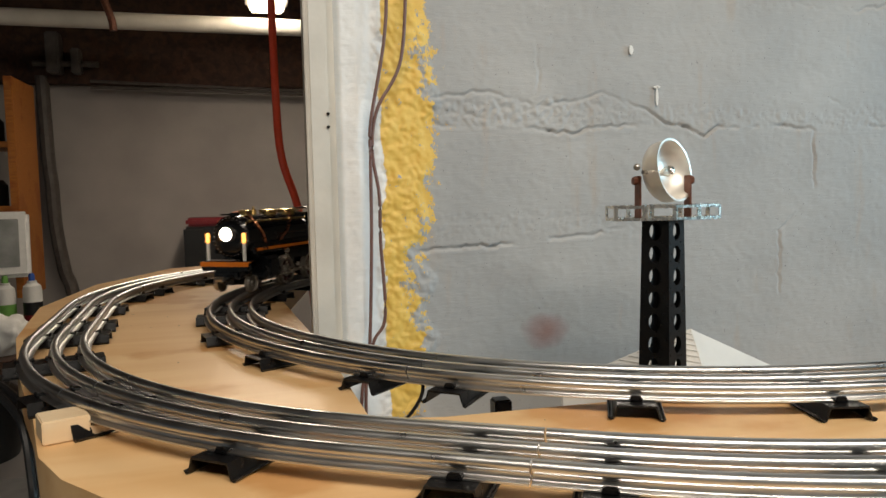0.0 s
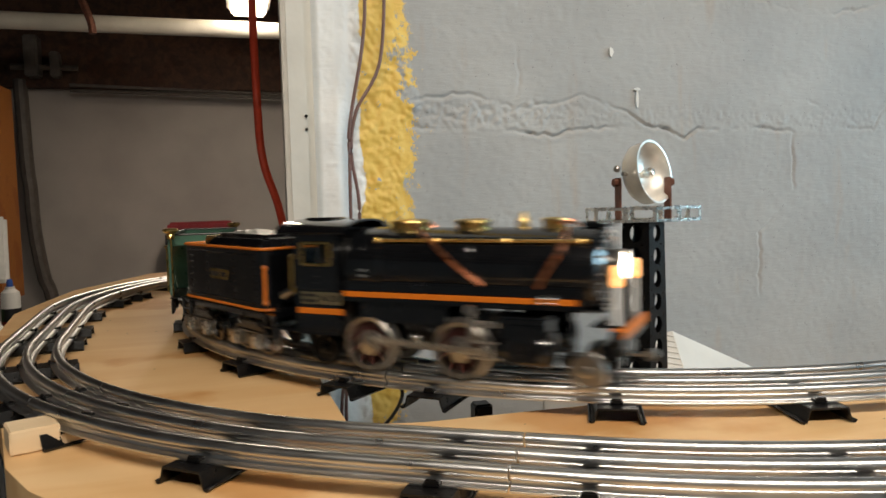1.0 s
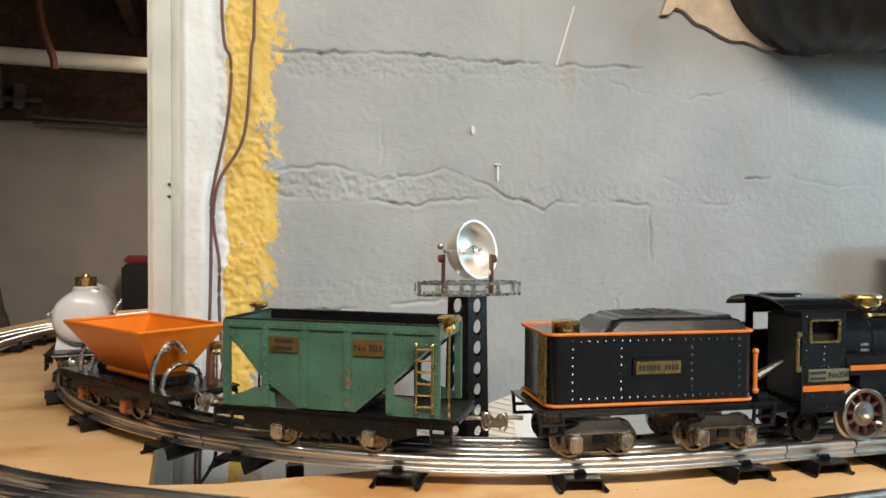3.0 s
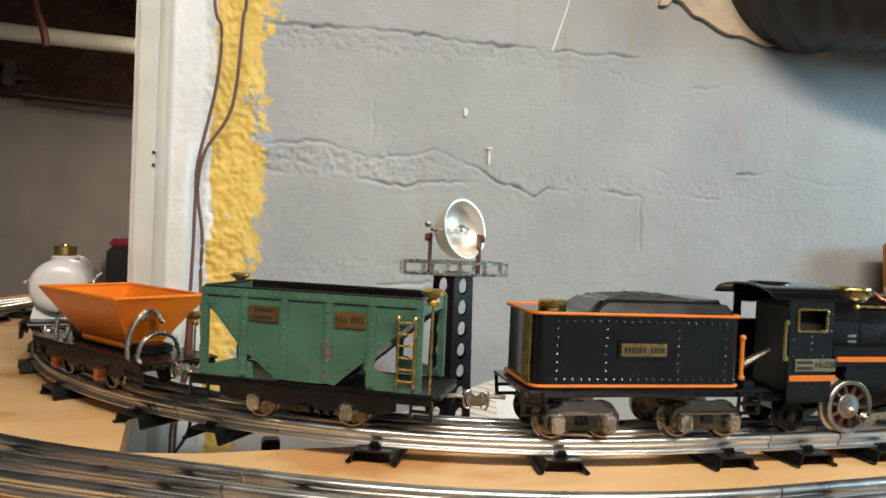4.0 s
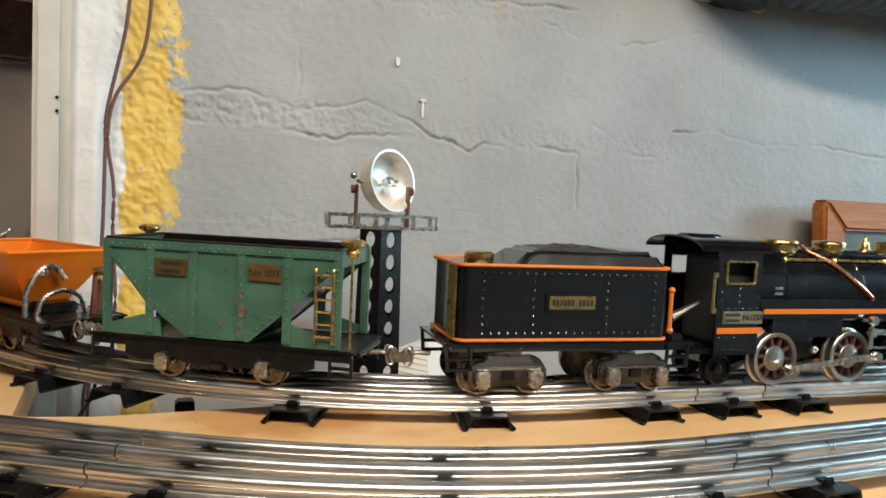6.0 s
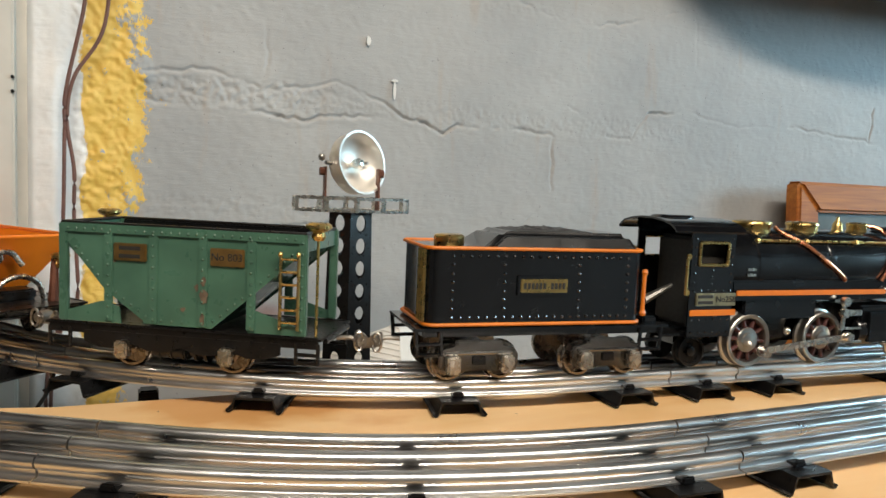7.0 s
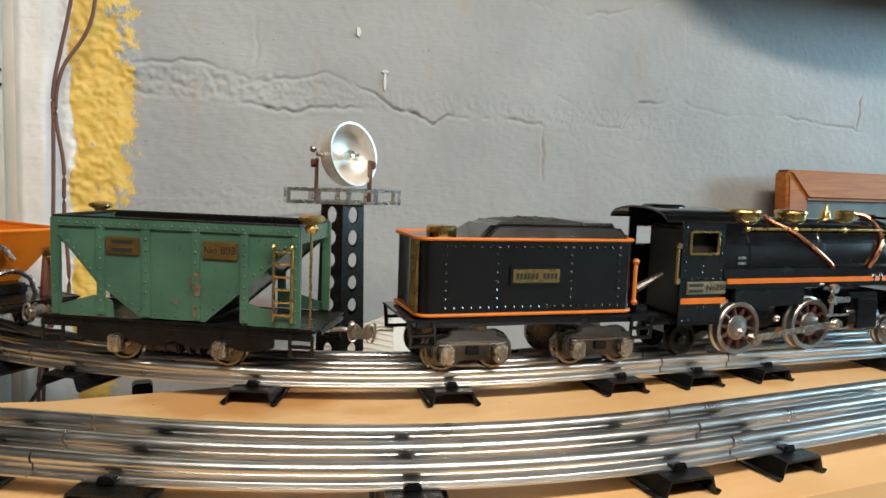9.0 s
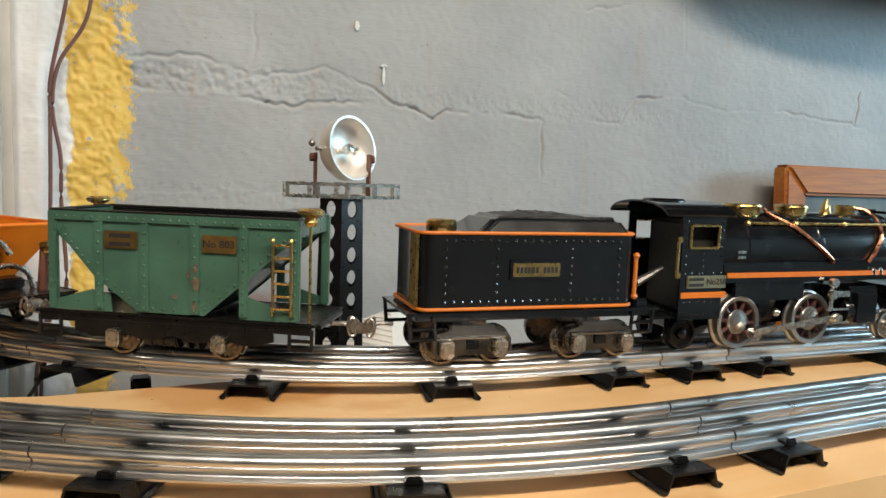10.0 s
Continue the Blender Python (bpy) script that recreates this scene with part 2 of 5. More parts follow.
RUBBER = mat("black_rubber_cable", (0.012, 0.012, 0.013), 0.4, vary=0.2, scale=40)
LAMP = glow("headlight_glow", (1.0, 0.86, 0.66), 22.0)
AMBER = glow("amber_marker_glow", (1.0, 0.36, 0.02), 2.2)
TUBE = glow("fluorescent_diffuser", (1.0, 0.80, 0.55), 7.0)
YELLOW_PAINT = mat("yellow_marker_paint", (0.80, 0.62, 0.04), 0.5)
INK = mat("dark_ink", (0.02, 0.018, 0.015), 0.6)
GLASS_DARK = mat("dim_print_under_glass", (0.07, 0.075, 0.065), 0.4, vary=0.75, scale=14, stain=(0.36, 0.37, 0.34), stain_amt=0.03, spec=0.2)
RED_LABEL = mat("red_label", (0.22, 0.012, 0.018), 0.4)
PLASTIC_W = mat("white_plastic", (0.72, 0.72, 0.70), 0.4, vary=0.05)
BLUE_CAP = mat("blue_cap", (0.03, 0.10, 0.42), 0.4)
GREEN_CAP = mat("green_label", (0.16, 0.38, 0.08), 0.45)


# ---- mesh tools ----
class Shape:
    """Collects pieces of one part in a bmesh."""

    def __init__(self):
        self.bm = bmesh.new()

    def box(self, x, y, z, sx, sy, sz, bevel=0.0, m=None):
        """A box centred on x, y, z."""
        r = bmesh.ops.create_cube(self.bm, size=1.0)
        vs = r["verts"]
        bmesh.ops.scale(self.bm, vec=(sx, sy, sz), verts=vs)
        if bevel:
            es = list({e for v in vs for e in v.link_edges})
            vs = list({v for f in bmesh.ops.bevel(self.bm, geom=es, offset=bevel, segments=2, affect="EDGES")["faces"] for v in f.verts} | {v for v in vs if v.is_valid})
        bmesh.ops.transform(self.bm, matrix=Matrix.Translation((x, y, z)) @ (m or Matrix()), verts=vs)
        return self

    def rod(self, a, b, r, seg=12, r2=None):
        a, b = Vector(a), Vector(b)
        d = b - a
        m = Matrix.Translation((a + b) / 2) @ d.to_track_quat("Z", "Y").to_matrix().to_4x4()
        bmesh.ops.create_cone(self.bm, cap_ends=True, segments=seg, radius1=r, radius2=r if r2 is None else r2, depth=d.length, matrix=m)
        return self

    def ball(self, c, r, seg=10, flat=1.0):
        bmesh.ops.create_uvsphere(self.bm, u_segments=seg, v_segments=max(4, seg // 2), radius=r, matrix=Matrix.Translation(c) @ Matrix.Diagonal((1, 1, flat, 1)))
        return self

    def lathe(self, profile, m=None, seg=28, arc=math.tau):
        """Turns (radius, height) pairs about z."""
        m = m or Matrix()
        full = abs(arc - math.tau) < 1e-6
        rings = []
        for i in range(seg if full else seg + 1):
            a = arc * i / seg
            rings.append([self.bm.verts.new(m @ Vector((r * math.cos(a), r * math.sin(a), h))) for r, h in profile])
        for i in range(len(rings) - (0 if full else 1)):
            p, q = rings[i], rings[(i + 1) % len(rings)]
            for k in range(len(profile) - 1):
                try:
                    self.bm.faces.new((p[k], q[k], q[k + 1], p[k + 1]))
                except ValueError:
                    pass
        return self

    def slab(self, outline, depth, m=None):
        """A flat plate: outline in its x, y, thickness along +z."""
        m = m or Matrix()
        lo = [self.bm.verts.new(m @ Vector((x, y, 0))) for x, y in outline]
        hi = [self.bm.verts.new(m @ Vector((x, y, depth))) for x, y in outline]
        k = len(outline)
        self.bm.faces.new(hi)
        self.bm.faces.new(lo[::-1])
        for i in range(k):
            self.bm.faces.new((lo[i], lo[(i + 1) % k], hi[(i + 1) % k], hi[i]))
        return self

    def sweep(self, pts, profile, closed=True, up=(0, 0, 1)):
        """Carries a profile of (side, up) pairs along a path."""
        pts = [Vector(p) for p in pts]
        rings = []
        for i, p in enumerate(pts):
            d = (pts[min(i + 1, len(pts) - 1)] - pts[max(i - 1, 0)]).normalized()
            side = d.cross(Vector(up))
            side = side.normalized() if side.length > 1e-5 else Vector((1, 0, 0))
            top = side.cross(d)
            rings.append([self.bm.verts.new(p + side * s + top * h) for s, h in profile])
        k = len(profile)
        for a, b in zip(rings, rings[1:]):
            for i in range(k if closed else k - 1):
                self.bm.faces.new((a[i], a[(i + 1) % k], b[(i + 1) % k], b[i]))
        if closed:
            self.bm.faces.new(rings[0][::-1])
            self.bm.faces.new(rings[-1])
        return self

    def tube(self, pts, r, seg=8):
        return self.sweep(pts, [(r * math.cos(math.tau * i / seg), r * math.sin(math.tau * i / seg)) for i in range(seg)])


def smooth_path(pts, n=8):
    """A rounded line through points (Catmull-Rom)."""
    pts = [Vector(p) for p in pts]
    ext = [pts[0] * 2 - pts[1], *pts, pts[-1] * 2 - pts[-2]]
    out = []
    for i in range(1, len(ext) - 2):
        a, b, c, d = ext[i - 1:i + 3]
        for k in range(n):
            t = k / n
            out.append(0.5 * (2 * b + (c - a) * t + (2 * a - 5 * b + 4 * c - d) * t * t + (3 * b - a - 3 * c + d) * t ** 3))
    return [*out, pts[-1]]


def mesh_of(shape, name, material, sharp=35):
    bm = shape.bm
    bmesh.ops.recalc_face_normals(bm, faces=bm.faces)
    me = bpy.data.meshes.new(name)
    for e in bm.edges:
        e.smooth = not (len(e.link_faces) == 2 and e.calc_face_angle(0) > radians(sharp))
    for f in bm.faces:
        f.smooth = True
    bm.to_mesh(me)
    bm.free()
    me.materials.append(material)
    return me


def part(name, shape, material, parent=None, label="", m=None, sharp=35):
    ob = new(name, shape if isinstance(shape, bpy.types.Mesh) else mesh_of(shape, name, material, sharp))
    if parent:
        ob.parent = parent
    if m is not None:
        ob.matrix_local = m
    return tagged(ob, label)


def thing(name, label, category, group="", m=None):
    ob = new(name)
    ob.empty_display_size = 0.01
    if m is not None:
        ob.matrix_basis = m
    return tagged(ob, label, category, group)


def structure(name, shape, material, label="", sharp=35):
    return tagged(part(name, shape, material, sharp=sharp), label, name.split("_")[0], "", "structure")


def lettering(name, text, size, material, parent, m):
    cu = bpy.data.curves.new(name, "FONT")
    cu.body, cu.size, cu.extrude, cu.align_x, cu.align_y = text, size, 0.0002, "CENTER", "CENTER"
    cu.resolution_u = 3
    tmp = bpy.data.objects.new(name, cu)
    me = bpy.data.meshes.new_from_object(tmp)
    bpy.data.objects.remove(tmp)
    me.materials.append(material)
    ob = new(name, me)
    ob.parent, ob.matrix_local = parent, m
    return ob


# ---- the tracks as lines on the plan ----
class Line:
    """The outer rail's line, from its right end to its left end: straights and right-hand arcs (length, radius)."""

    def __init__(self, x, y, bend, segs, ds=0.004):
        f = radians(bend)
        self.p, self.f, self.u = [(x, y)], [f], [0.0]
        for length, radius in segs:
            n = max(1, round(length / ds))
            h = length / n
            for _ in range(n):
                g = f + (h / radius if radius else 0)
                x -= h * math.cos((f + g) / 2)
                y += h * math.sin((f + g) / 2)
                f = g
                self.p.append((x, y)); self.f.append(f); self.u.append(self.u[-1] + h)
        self.p, self.f, self.u = np.array(self.p), np.array(self.f), np.array(self.u)

    def at(self, u, inward=0.0, z=0.0):
        """The place at u, moved towards the inside of the bend, and the heading of a train that runs towards smaller u."""
        x, y, f = (np.interp(u, self.u, v) for v in (self.p[:, 0], self.p[:, 1], self.f))
        return Vector((x + inward * math.sin(f), y + inward * math.cos(f), z)), -f

    def near(self, x, y):
        i = int(np.argmin(np.hypot(self.p[:, 0] - x, self.p[:, 1] - y)))
        return float(self.u[i])


RAIL = 0.01725       # from rail to rail
TOP = 0.0160         # rail head above the board
FRONT = Line(1.40, 0.2884, 0.0, [(1.0378, None), (0.233, 0.4352), (0.0813, None), (0.3718, 0.3915), (0.151, None), (0.75, 0.3915)])
BACK = Line(1.399, 0.3206, 4.244, [(1.045, None), (0.4822, 0.3924), (0.3034, 0.3497), (0.4644, 0.435)])

# ---- the large structure ----
WALL_Y = 0.6485


def block_wall():
    """The grey block wall: a fine relief of worn block courses, cracks and thick paint where the camera looks, on a plain body."""
    step = 0.0012
    xs, zs = np.arange(0.094, 1.00, step), np.arange(-0.10, 0.40, step)
    X, Z = np.meshgrid(xs, zs)

    def value_noise(sx, sz, seed):
        rng = np.random.RandomState(seed)
        g = rng.rand(64, 64)
        A, B = X, Z
        if sx > 1 and sz > 1:
            # turned and warped, so that no grid shows
            t = seed * 1.1 + 0.5
            A = X + 0.35 / sx * np.sin(Z * sz * 0.9 + seed) + 0.2 / sx * np.sin(X * sx * 0.37)
            B = Z + 0.35 / sz * np.sin(X * sx * 0.8 + 2 * seed)
            A, B = A * math.cos(t) + B * math.sin(t), B * math.cos(t) - A * math.sin(t)
        u, v = A * sx + seed * 0.37 + 40, B * sz + seed * 0.71 + 40
        i, j = np.floor(u).astype(int), np.floor(v).astype(int)
        a, b = u - i, v - j
        a, b = a * a * (3 - 2 * a), b * b * (3 - 2 * b)
        q = lambda m, n: g[m % 64, n % 64]
        return (q(i, j) * (1 - a) + q(i + 1, j) * a) * (1 - b) + (q(i, j + 1) * (1 - a) + q(i + 1, j + 1) * a) * b - 0.5

    H = 0.0007 * value_noise(14, 16, 3) + 0.0002 * value_noise(60, 75, 5) + 0.0003 * value_noise(190, 240, 7)
    # worn mortar joints: thin wandering cracks through the paint, with crumbled rubble beside the course joints
    def along(line, seed, axis):
        """Distance across a crack that wanders along x (axis 0) or along z (axis 1), and where it runs."""
        P, Q = (X, Z) if axis == 0 else (Z, X)
        wander = lambda f, k: value_noise(f, 0.001, seed + k) if axis == 0 else value_noise(0.001, f, seed + k)
        wob = 0.0035 * wander(45, 0) + 0.0030 * wander(150, 1) + 0.0016 * wander(330, 2)
        d = Q - np.interp(P, [q[axis] for q in line], [q[1 - axis] for q in line]) - wob
        lo, hi = line[0][axis], line[-1][axis]
        return d, np.clip((P - lo) / 0.008, 0, 1) * np.clip((hi - P) / 0.015, 0, 1), wander

    for line, seed, depth, axis in (
            (((0.160, 0.160), (0.223, 0.1587), (0.249, 0.1587), (0.274, 0.1536), (0.300, 0.1585), (0.335, 0.162)), 11, 1.0, 0),
            (((0.160, 0.181), (0.213, 0.1847), (0.257, 0.176), (0.304, 0.1846), (0.332, 0.175)), 41, 0.55, 0),
            (((0.318, 0.181), (0.332, 0.175), (0.361, 0.1632), (0.396, 0.1529), (0.411, 0.1614), (0.454, 0.1598), (0.505, 0.1576)), 51, 1.5, 0),
            (((0.515, 0.186), (0.561, 0.1589), (0.587, 0.1596), (0.605, 0.1845), (0.648, 0.1904)), 61, 0.9, 0),
            (((0.160, 0.2735), (0.228, 0.2761), (0.313, 0.2778), (0.406, 0.2796), (0.495, 0.2831)), 71, 1.2, 0),
            (((0.455, 0.2675), (0.529, 0.2553), (0.572, 0.265), (0.604, 0.2729), (0.660, 0.290)), 81, 0.7, 0),
            (((0.149, 0.0673), (0.217, 0.0689), (0.260, 0.072), (0.330, 0.079)), 91, 0.9, 0),
            (((0.640, 0.192), (0.720, 0.180), (0.800, 0.186), (0.930, 0.176)), 101, 0.35, 0),
            (((0.468, 0.010), (0.470, 0.052), (0.466, 0.072), (0.5036, 0.1015), (0.5046, 0.1318), (0.499, 0.160)), 111, 0.7, 1),
            (((0.250, 0.184), (0.247, 0.230), (0.252, 0.274)), 121, 0.25, 1),
            (((0.915, 0.175), (0.918, 0.220), (0.912, 0.250), (0.880, 0.290)), 131, 0.7, 1),
            (((0.655, 0.195), (0.660, 0.240), (0.655, 0.285)), 141, 0.25, 1)):
        d, runs, wander = along(line, seed, axis)
        gap = np.clip(0.50 + 1.9 * wander(30, 3) + 0.8 * wander(110, 4), 0.0, 1.2) * runs
        H -= depth * gap * 0.0034 * np.exp(-(d / 0.0010) ** 2)
        H += depth * gap * 0.0003 * np.exp(-((d + 0.0030) / 0.0022) ** 2)
    for z0, rise, seed, depth, x_end, wide in ((0.1715, 0.0, 11, 1.0, 0.36, 0.0120), (0.1670, 0.0, 15, 0.55, 0.70, 0.009), (0.2650, 0.015, 13, 0.8, 0.52, 0.0110), (0.084, 0.0, 17, 0.5, 0.42, 0.0100)):
        d = Z - (z0 + rise * (X - 0.16) + 0.006 * value_noise(12, 0.001, seed + 7))
        band = np.exp(-(d / wide) ** 4) * np.clip((x_end - X) / 0.10, 0, 1) * np.clip((X - 0.15) / 0.01, 0, 1)
        rough = 0.35 * value_noise(75, 120, seed + 5) + 0.8 * value_noise(190, 260, seed + 6) + 1.5 * value_noise(380, 430, seed + 9)
        H += depth * band * (0.0009 * rough - 0.0003)
    # lumpy old paint beside the jamb
    lumpy = np.clip((0.162 + 0.03 * value_noise(0.001, 45, 31) - X) / 0.006, 0, 1)
    H += lumpy * (0.0020 + (0.25 + 0.75 * np.clip((X - 0.118) / 0.008, 0, 1)) * (0.0016 * value_noise(60, 40, 33) + 0.0012 * value_noise(190, 120, 35) + 0.0018 * value_noise(420, 330, 37)))
    flat = np.clip((0.120 - X) / 0.01, 0, 1)
    H += flat * 0.004
    H = np.clip(H, -0.010, 0.010)
    edge = np.minimum.reduce([X - xs[0], xs[-1] - X, Z - zs[0], zs[-1] - Z])
    H *= np.clip(edge / 0.004, 0, 1)
    n, k = X.shape
    co = np.stack([X, WALL_Y - H, Z], -1).reshape(-1, 3)
    idx = np.arange(n * k).reshape(n, k)
    quads = np.stack([idx[:-1, :-1], idx[:-1, 1:], idx[1:, 1:], idx[1:, :-1]], -1).reshape(-1, 4)
    me = bpy.data.meshes.new("wall_north")
    me.from_pydata(co.tolist(), [], quads.tolist())
    me.polygons.foreach_set("use_smooth", [True] * len(me.polygons))
    me.materials.append(WALL)
    face = tagged(new("wall_north", me), "grey painted block wall with cracks and an old yellow paint band", "wall", "", "structure")
    s = Shape()
    y0, y1 = WALL_Y + 0.001, WALL_Y + 0.20
    x0, x1, z0, z1 = xs[0], xs[-1], zs[0], zs[-1]
    s.box((x0 + 3.0) / 2, (y0 + 0.012 + y1) / 2, (FLOOR + CEIL) / 2, 3.0 - x0, y1 - y0 - 0.012, CEIL - FLOOR + 0.3)
    s.box((x0 + 3.0) / 2, y0 + 0.005, (z1 + CEIL) / 2, 3.0 - x0, 0.012, CEIL - z1)
    s.box((x0 + 3.0) / 2, y0 + 0.005, (FLOOR + z0) / 2, 3.0 - x0, 0.012, z0 - FLOOR)
    s.box((x1 + 3.0) / 2, y0 + 0.005, (z0 + z1) / 2, 3.0 - x1, 0.012, z1 - z0)
    part("block_body", s, WALL, face)
    return face


block_wall()

s = Shape()
s.box(0.0819, 0.662, -0.05, 0.0134, 0.056, 2.0, 0.0012)
s.box(0.0912, 0.672, -0.05, 0.0066, 0.050, 2.0, 0.0004)
jamb = structure("door_1", s, JAMB, "worn white wooden door jamb beside the block wall")
s = Shape()
for z in (0.166, 0.157):
    s.rod((0.0878, 0.6330, z), (0.0878, 0.6352, z), 0.0011, 10)
part("screw_heads", s, DARKFRAME, jamb)
s = Shape()
s.box(0.0742, 0.640, -0.05, 0.0024, 0.010, 2.0, 0.0008)
part("stop_strip", s, JAMB, jamb)

s = Shape()
s.box(0.0, 1.0, FLOOR - 0.05, 6.4, 5.4, 0.1)
structure("floor", s, CONCRETE, "bare concrete basement floor")
s = Shape()
s.box(0.0, 1.0, CEIL + 0.27, 6.4, 5.4, 0.04)
structure("ceiling", s, JOIST, "dark wooden floor boards over the joists")
for i in range(7):
    s = Shape()
    s.box(-2.6 + 0.42 * i * 1.9, 1.0, CEIL + 0.125, 0.045, 5.3, 0.25, 0.003)
    structure("joist_%d" % (i + 1), s, JOIST, "old brown wooden ceiling joist")
for nm, x, y, sx, sy in (("wall_far", 0.0, 3.55, 6.4, 0.2), ("wall_west", -3.1, 1.0, 0.2, 5.2), ("wall_east", 3.1, 1.0, 0.2, 5.2), ("wall_south", 0.0, -1.6, 6.4, 0.2)):
    s = Shape()
    top = CEIL + 0.25
    s.box(x, y, (FLOOR + top) / 2, sx, sy, top - FLOOR)
    structure(nm, s, WALL_FAR, "dim grey painted basement wall")
s = Shape()
s.box(0.0, 3.42, 0.88, 6.0, 0.06, 0.58, 0.004)
structure("trim_sill", s, JOIST, "dark wooden sill plate on the far wall")

# plywood table top with a notch beside the jamb
OUT = [(2.2, 0.240), (0.42, 0.2632), (0.20, 0.268), (0.10, 0.285), (0.05, 0.315), (0.0, 0.373), (-0.018, 0.404), (-0.041, 0.4317), (-0.0576, 0.4626),
       (-0.078, 0.530), (-0.0993, 0.5895), (-0.1213, 0.6556), (-0.155, 0.77), (-0.185, 0.95), (-0.17, 1.15), (-0.10, 1.34), (0.10, 1.45), (0.16, 1.45), (0.060, 0.90), (0.0744, 0.7253),
       (0.0836, 0.5759), (0.0875, 0.470), (0.1235, 0.4618), (0.30, 0.4580), (0.50, 0.4450), (2.2, 0.430)]
s = Shape()
s.slab(OUT, 0.019, pose(0, 0, -0.019))
table = structure("tabletop", s, PLY, "light plywood layout board with saw marks and stains")
tagged(table, category="table top")
s = Shape()
s.slab([(0.60 * x + 0.03 + 0.36 * x, y + 0.012) for x, y in OUT[:9]] + [(-0.02, 0.60), (0.03, 0.62), (0.075, 0.46), (0.25, 0.44), (2.1, 0.42)], 0.028, pose(0, 0, -0.048))
part("edge_board", s, PLY_EDGE, table)
s = Shape()
s.box(1.21, 0.560, -0.100, 1.98, 0.165, 0.018, 0.001)
structure("ledge", s, PLY_EDGE, "lower plywood ledge along the wall")
s = Shape()
s.box(0.165, 0.500, -0.060, 0.010, 0.010, 0.11, 0.001)
tagged(part("support_stick", s, BLACK_TIN), "dark square prop under the track in the notch", "prop")

# ---- track sections ----
def rail_profile():
    """Tubular rail: round head, thin web, flat foot."""
    head = [(0.0026 * math.sin(a), TOP - 0.0026 + 0.0026 * math.cos(a)) for a in [radians(v) for v in range(-140, 141, 20)]]
    return [*head, (0.0010, 0.0112), (0.0009, 0.0092), (0.0014, 0.0086), (0.0043, 0.0084), (0.0043, 0.0077), (-0.0043, 0.0077), (-0.0043, 0.0084), (-0.0014, 0.0086), (-0.0009, 0.0092), (-0.0010, 0.0112)]


PROFILE = rail_profile()


def tie_mesh():
    """Black pressed tie: an inverted trough with flared feet."""
    s = Shape()
    half = 0.0290
    prof = [(-0.0134, 0.0014), (-0.0122, 0.0002), (-0.0106, 0.0006), (-0.0086, 0.0066), (0.0086, 0.0066), (0.0106, 0.0006), (0.0122, 0.0002), (0.0134, 0.0014), (0.0128, 0.0019), (0.0119, 0.0010),
            (0.0110, 0.0014), (0.0092, 0.0075), (-0.0092, 0.0075), (-0.0110, 0.0014), (-0.0119, 0.0010), (-0.0128, 0.0019)]
    s.sweep([(0, -half, 0), (0, -half + 0.004, 0), (0, half - 0.004, 0), (0, half, 0)], prof)
    return mesh_of(s, "tie", BLACK_TIN)


def clip_mesh():
    s = Shape()
    s.box(0, 0, 0.0085, 0.0062, 0.0112, 0.0016, 0.0005)
    s.box(0, -0.0049, 0.0094, 0.0050, 0.0014, 0.0022, 0.0005)
    s.box(0, 0.0049, 0.0094, 0.0050, 0.0014, 0.0022, 0.0005)
    return mesh_of(s, "clip", BLACK_TIN)


TIE, CLIP = tie_mesh(), clip_mesh()


def section(line, u0, u1, ties, curved, loop):
    kind = "curved" if curved else "straight"
    th = thing("track_section", "%s three-rail tinplate track section on black ties, %s loop" % (kind, loop), "toy track", "track sections of the %s loop" % loop)
    base, _ = line.at((u0 + u1) / 2, RAIL)
    th.matrix_basis = Matrix.Translation(base)
    n = max(2, int((u1 - u0) / 0.008))
    for k in range(3):
        s = Shape()
        s.sweep([line.at(u0 + 0.0004 + (u1 - u0 - 0.0008) * i / n, RAIL * k)[0] - base for i in range(n + 1)], PROFILE)
        part("rail", s, STEEL, th, sharp=50)
    for u in ties:
        c, h = line.at(u, RAIL)
        m = Matrix.Translation(c - base) @ Matrix.Rotation(h, 4, "Z")
        t = part("tie", TIE, None, th, m=m)
        for k in (-1, 0, 1):
            part("clip", CLIP, None, t, m=Matrix.Translation((0, k * RAIL, 0)))
    return th


def lay(line, joints, loop, curved_from):
    for u0, u1 in zip(joints, joints[1:]):
        n = max(2, round((u1 - u0) / 0.105))
        ties = [u0 + 0.027 + (u1 - u0 - 0.054) * i / n for i in range(n + 1)] if u1 - u0 > 0.1 else [(u0 + u1) / 2]
        section(line, u0, u1, ties, u0 >= curved_from - 0.01, loop)


UB = BACK.near(0.420, 0.393)
lay(BACK, [0.03, 0.29, 0.55, UB - 0.305, UB - 0.045, UB, UB + 0.335, UB + 0.67, UB + 1.0], "inner", UB)
UF = FRONT.near(0.3622, 0.2884)
lay(FRONT, [0.03, 0.26, 0.52, 0.78, UF, UF + 0.248, UF + 0.496, UF + 0.744, UF + 0.99, UF + 1.24], "outer", UF)

# ---- table things ----
s = Shape()
s.box(0.010, 0.010, 0.0056, 0.020, 0.020, 0.0108, 0.0006)
s.box(0.045, 0.010, 0.0030, 0.050, 0.020, 0.0056, 0.0004)
shim = tagged(part("wooden_shim", s, PINE, m=pose(-0.0590, 0.4755, 0.0, 0, 0, 22)), "short pale pine block under the outer track", "wood block")



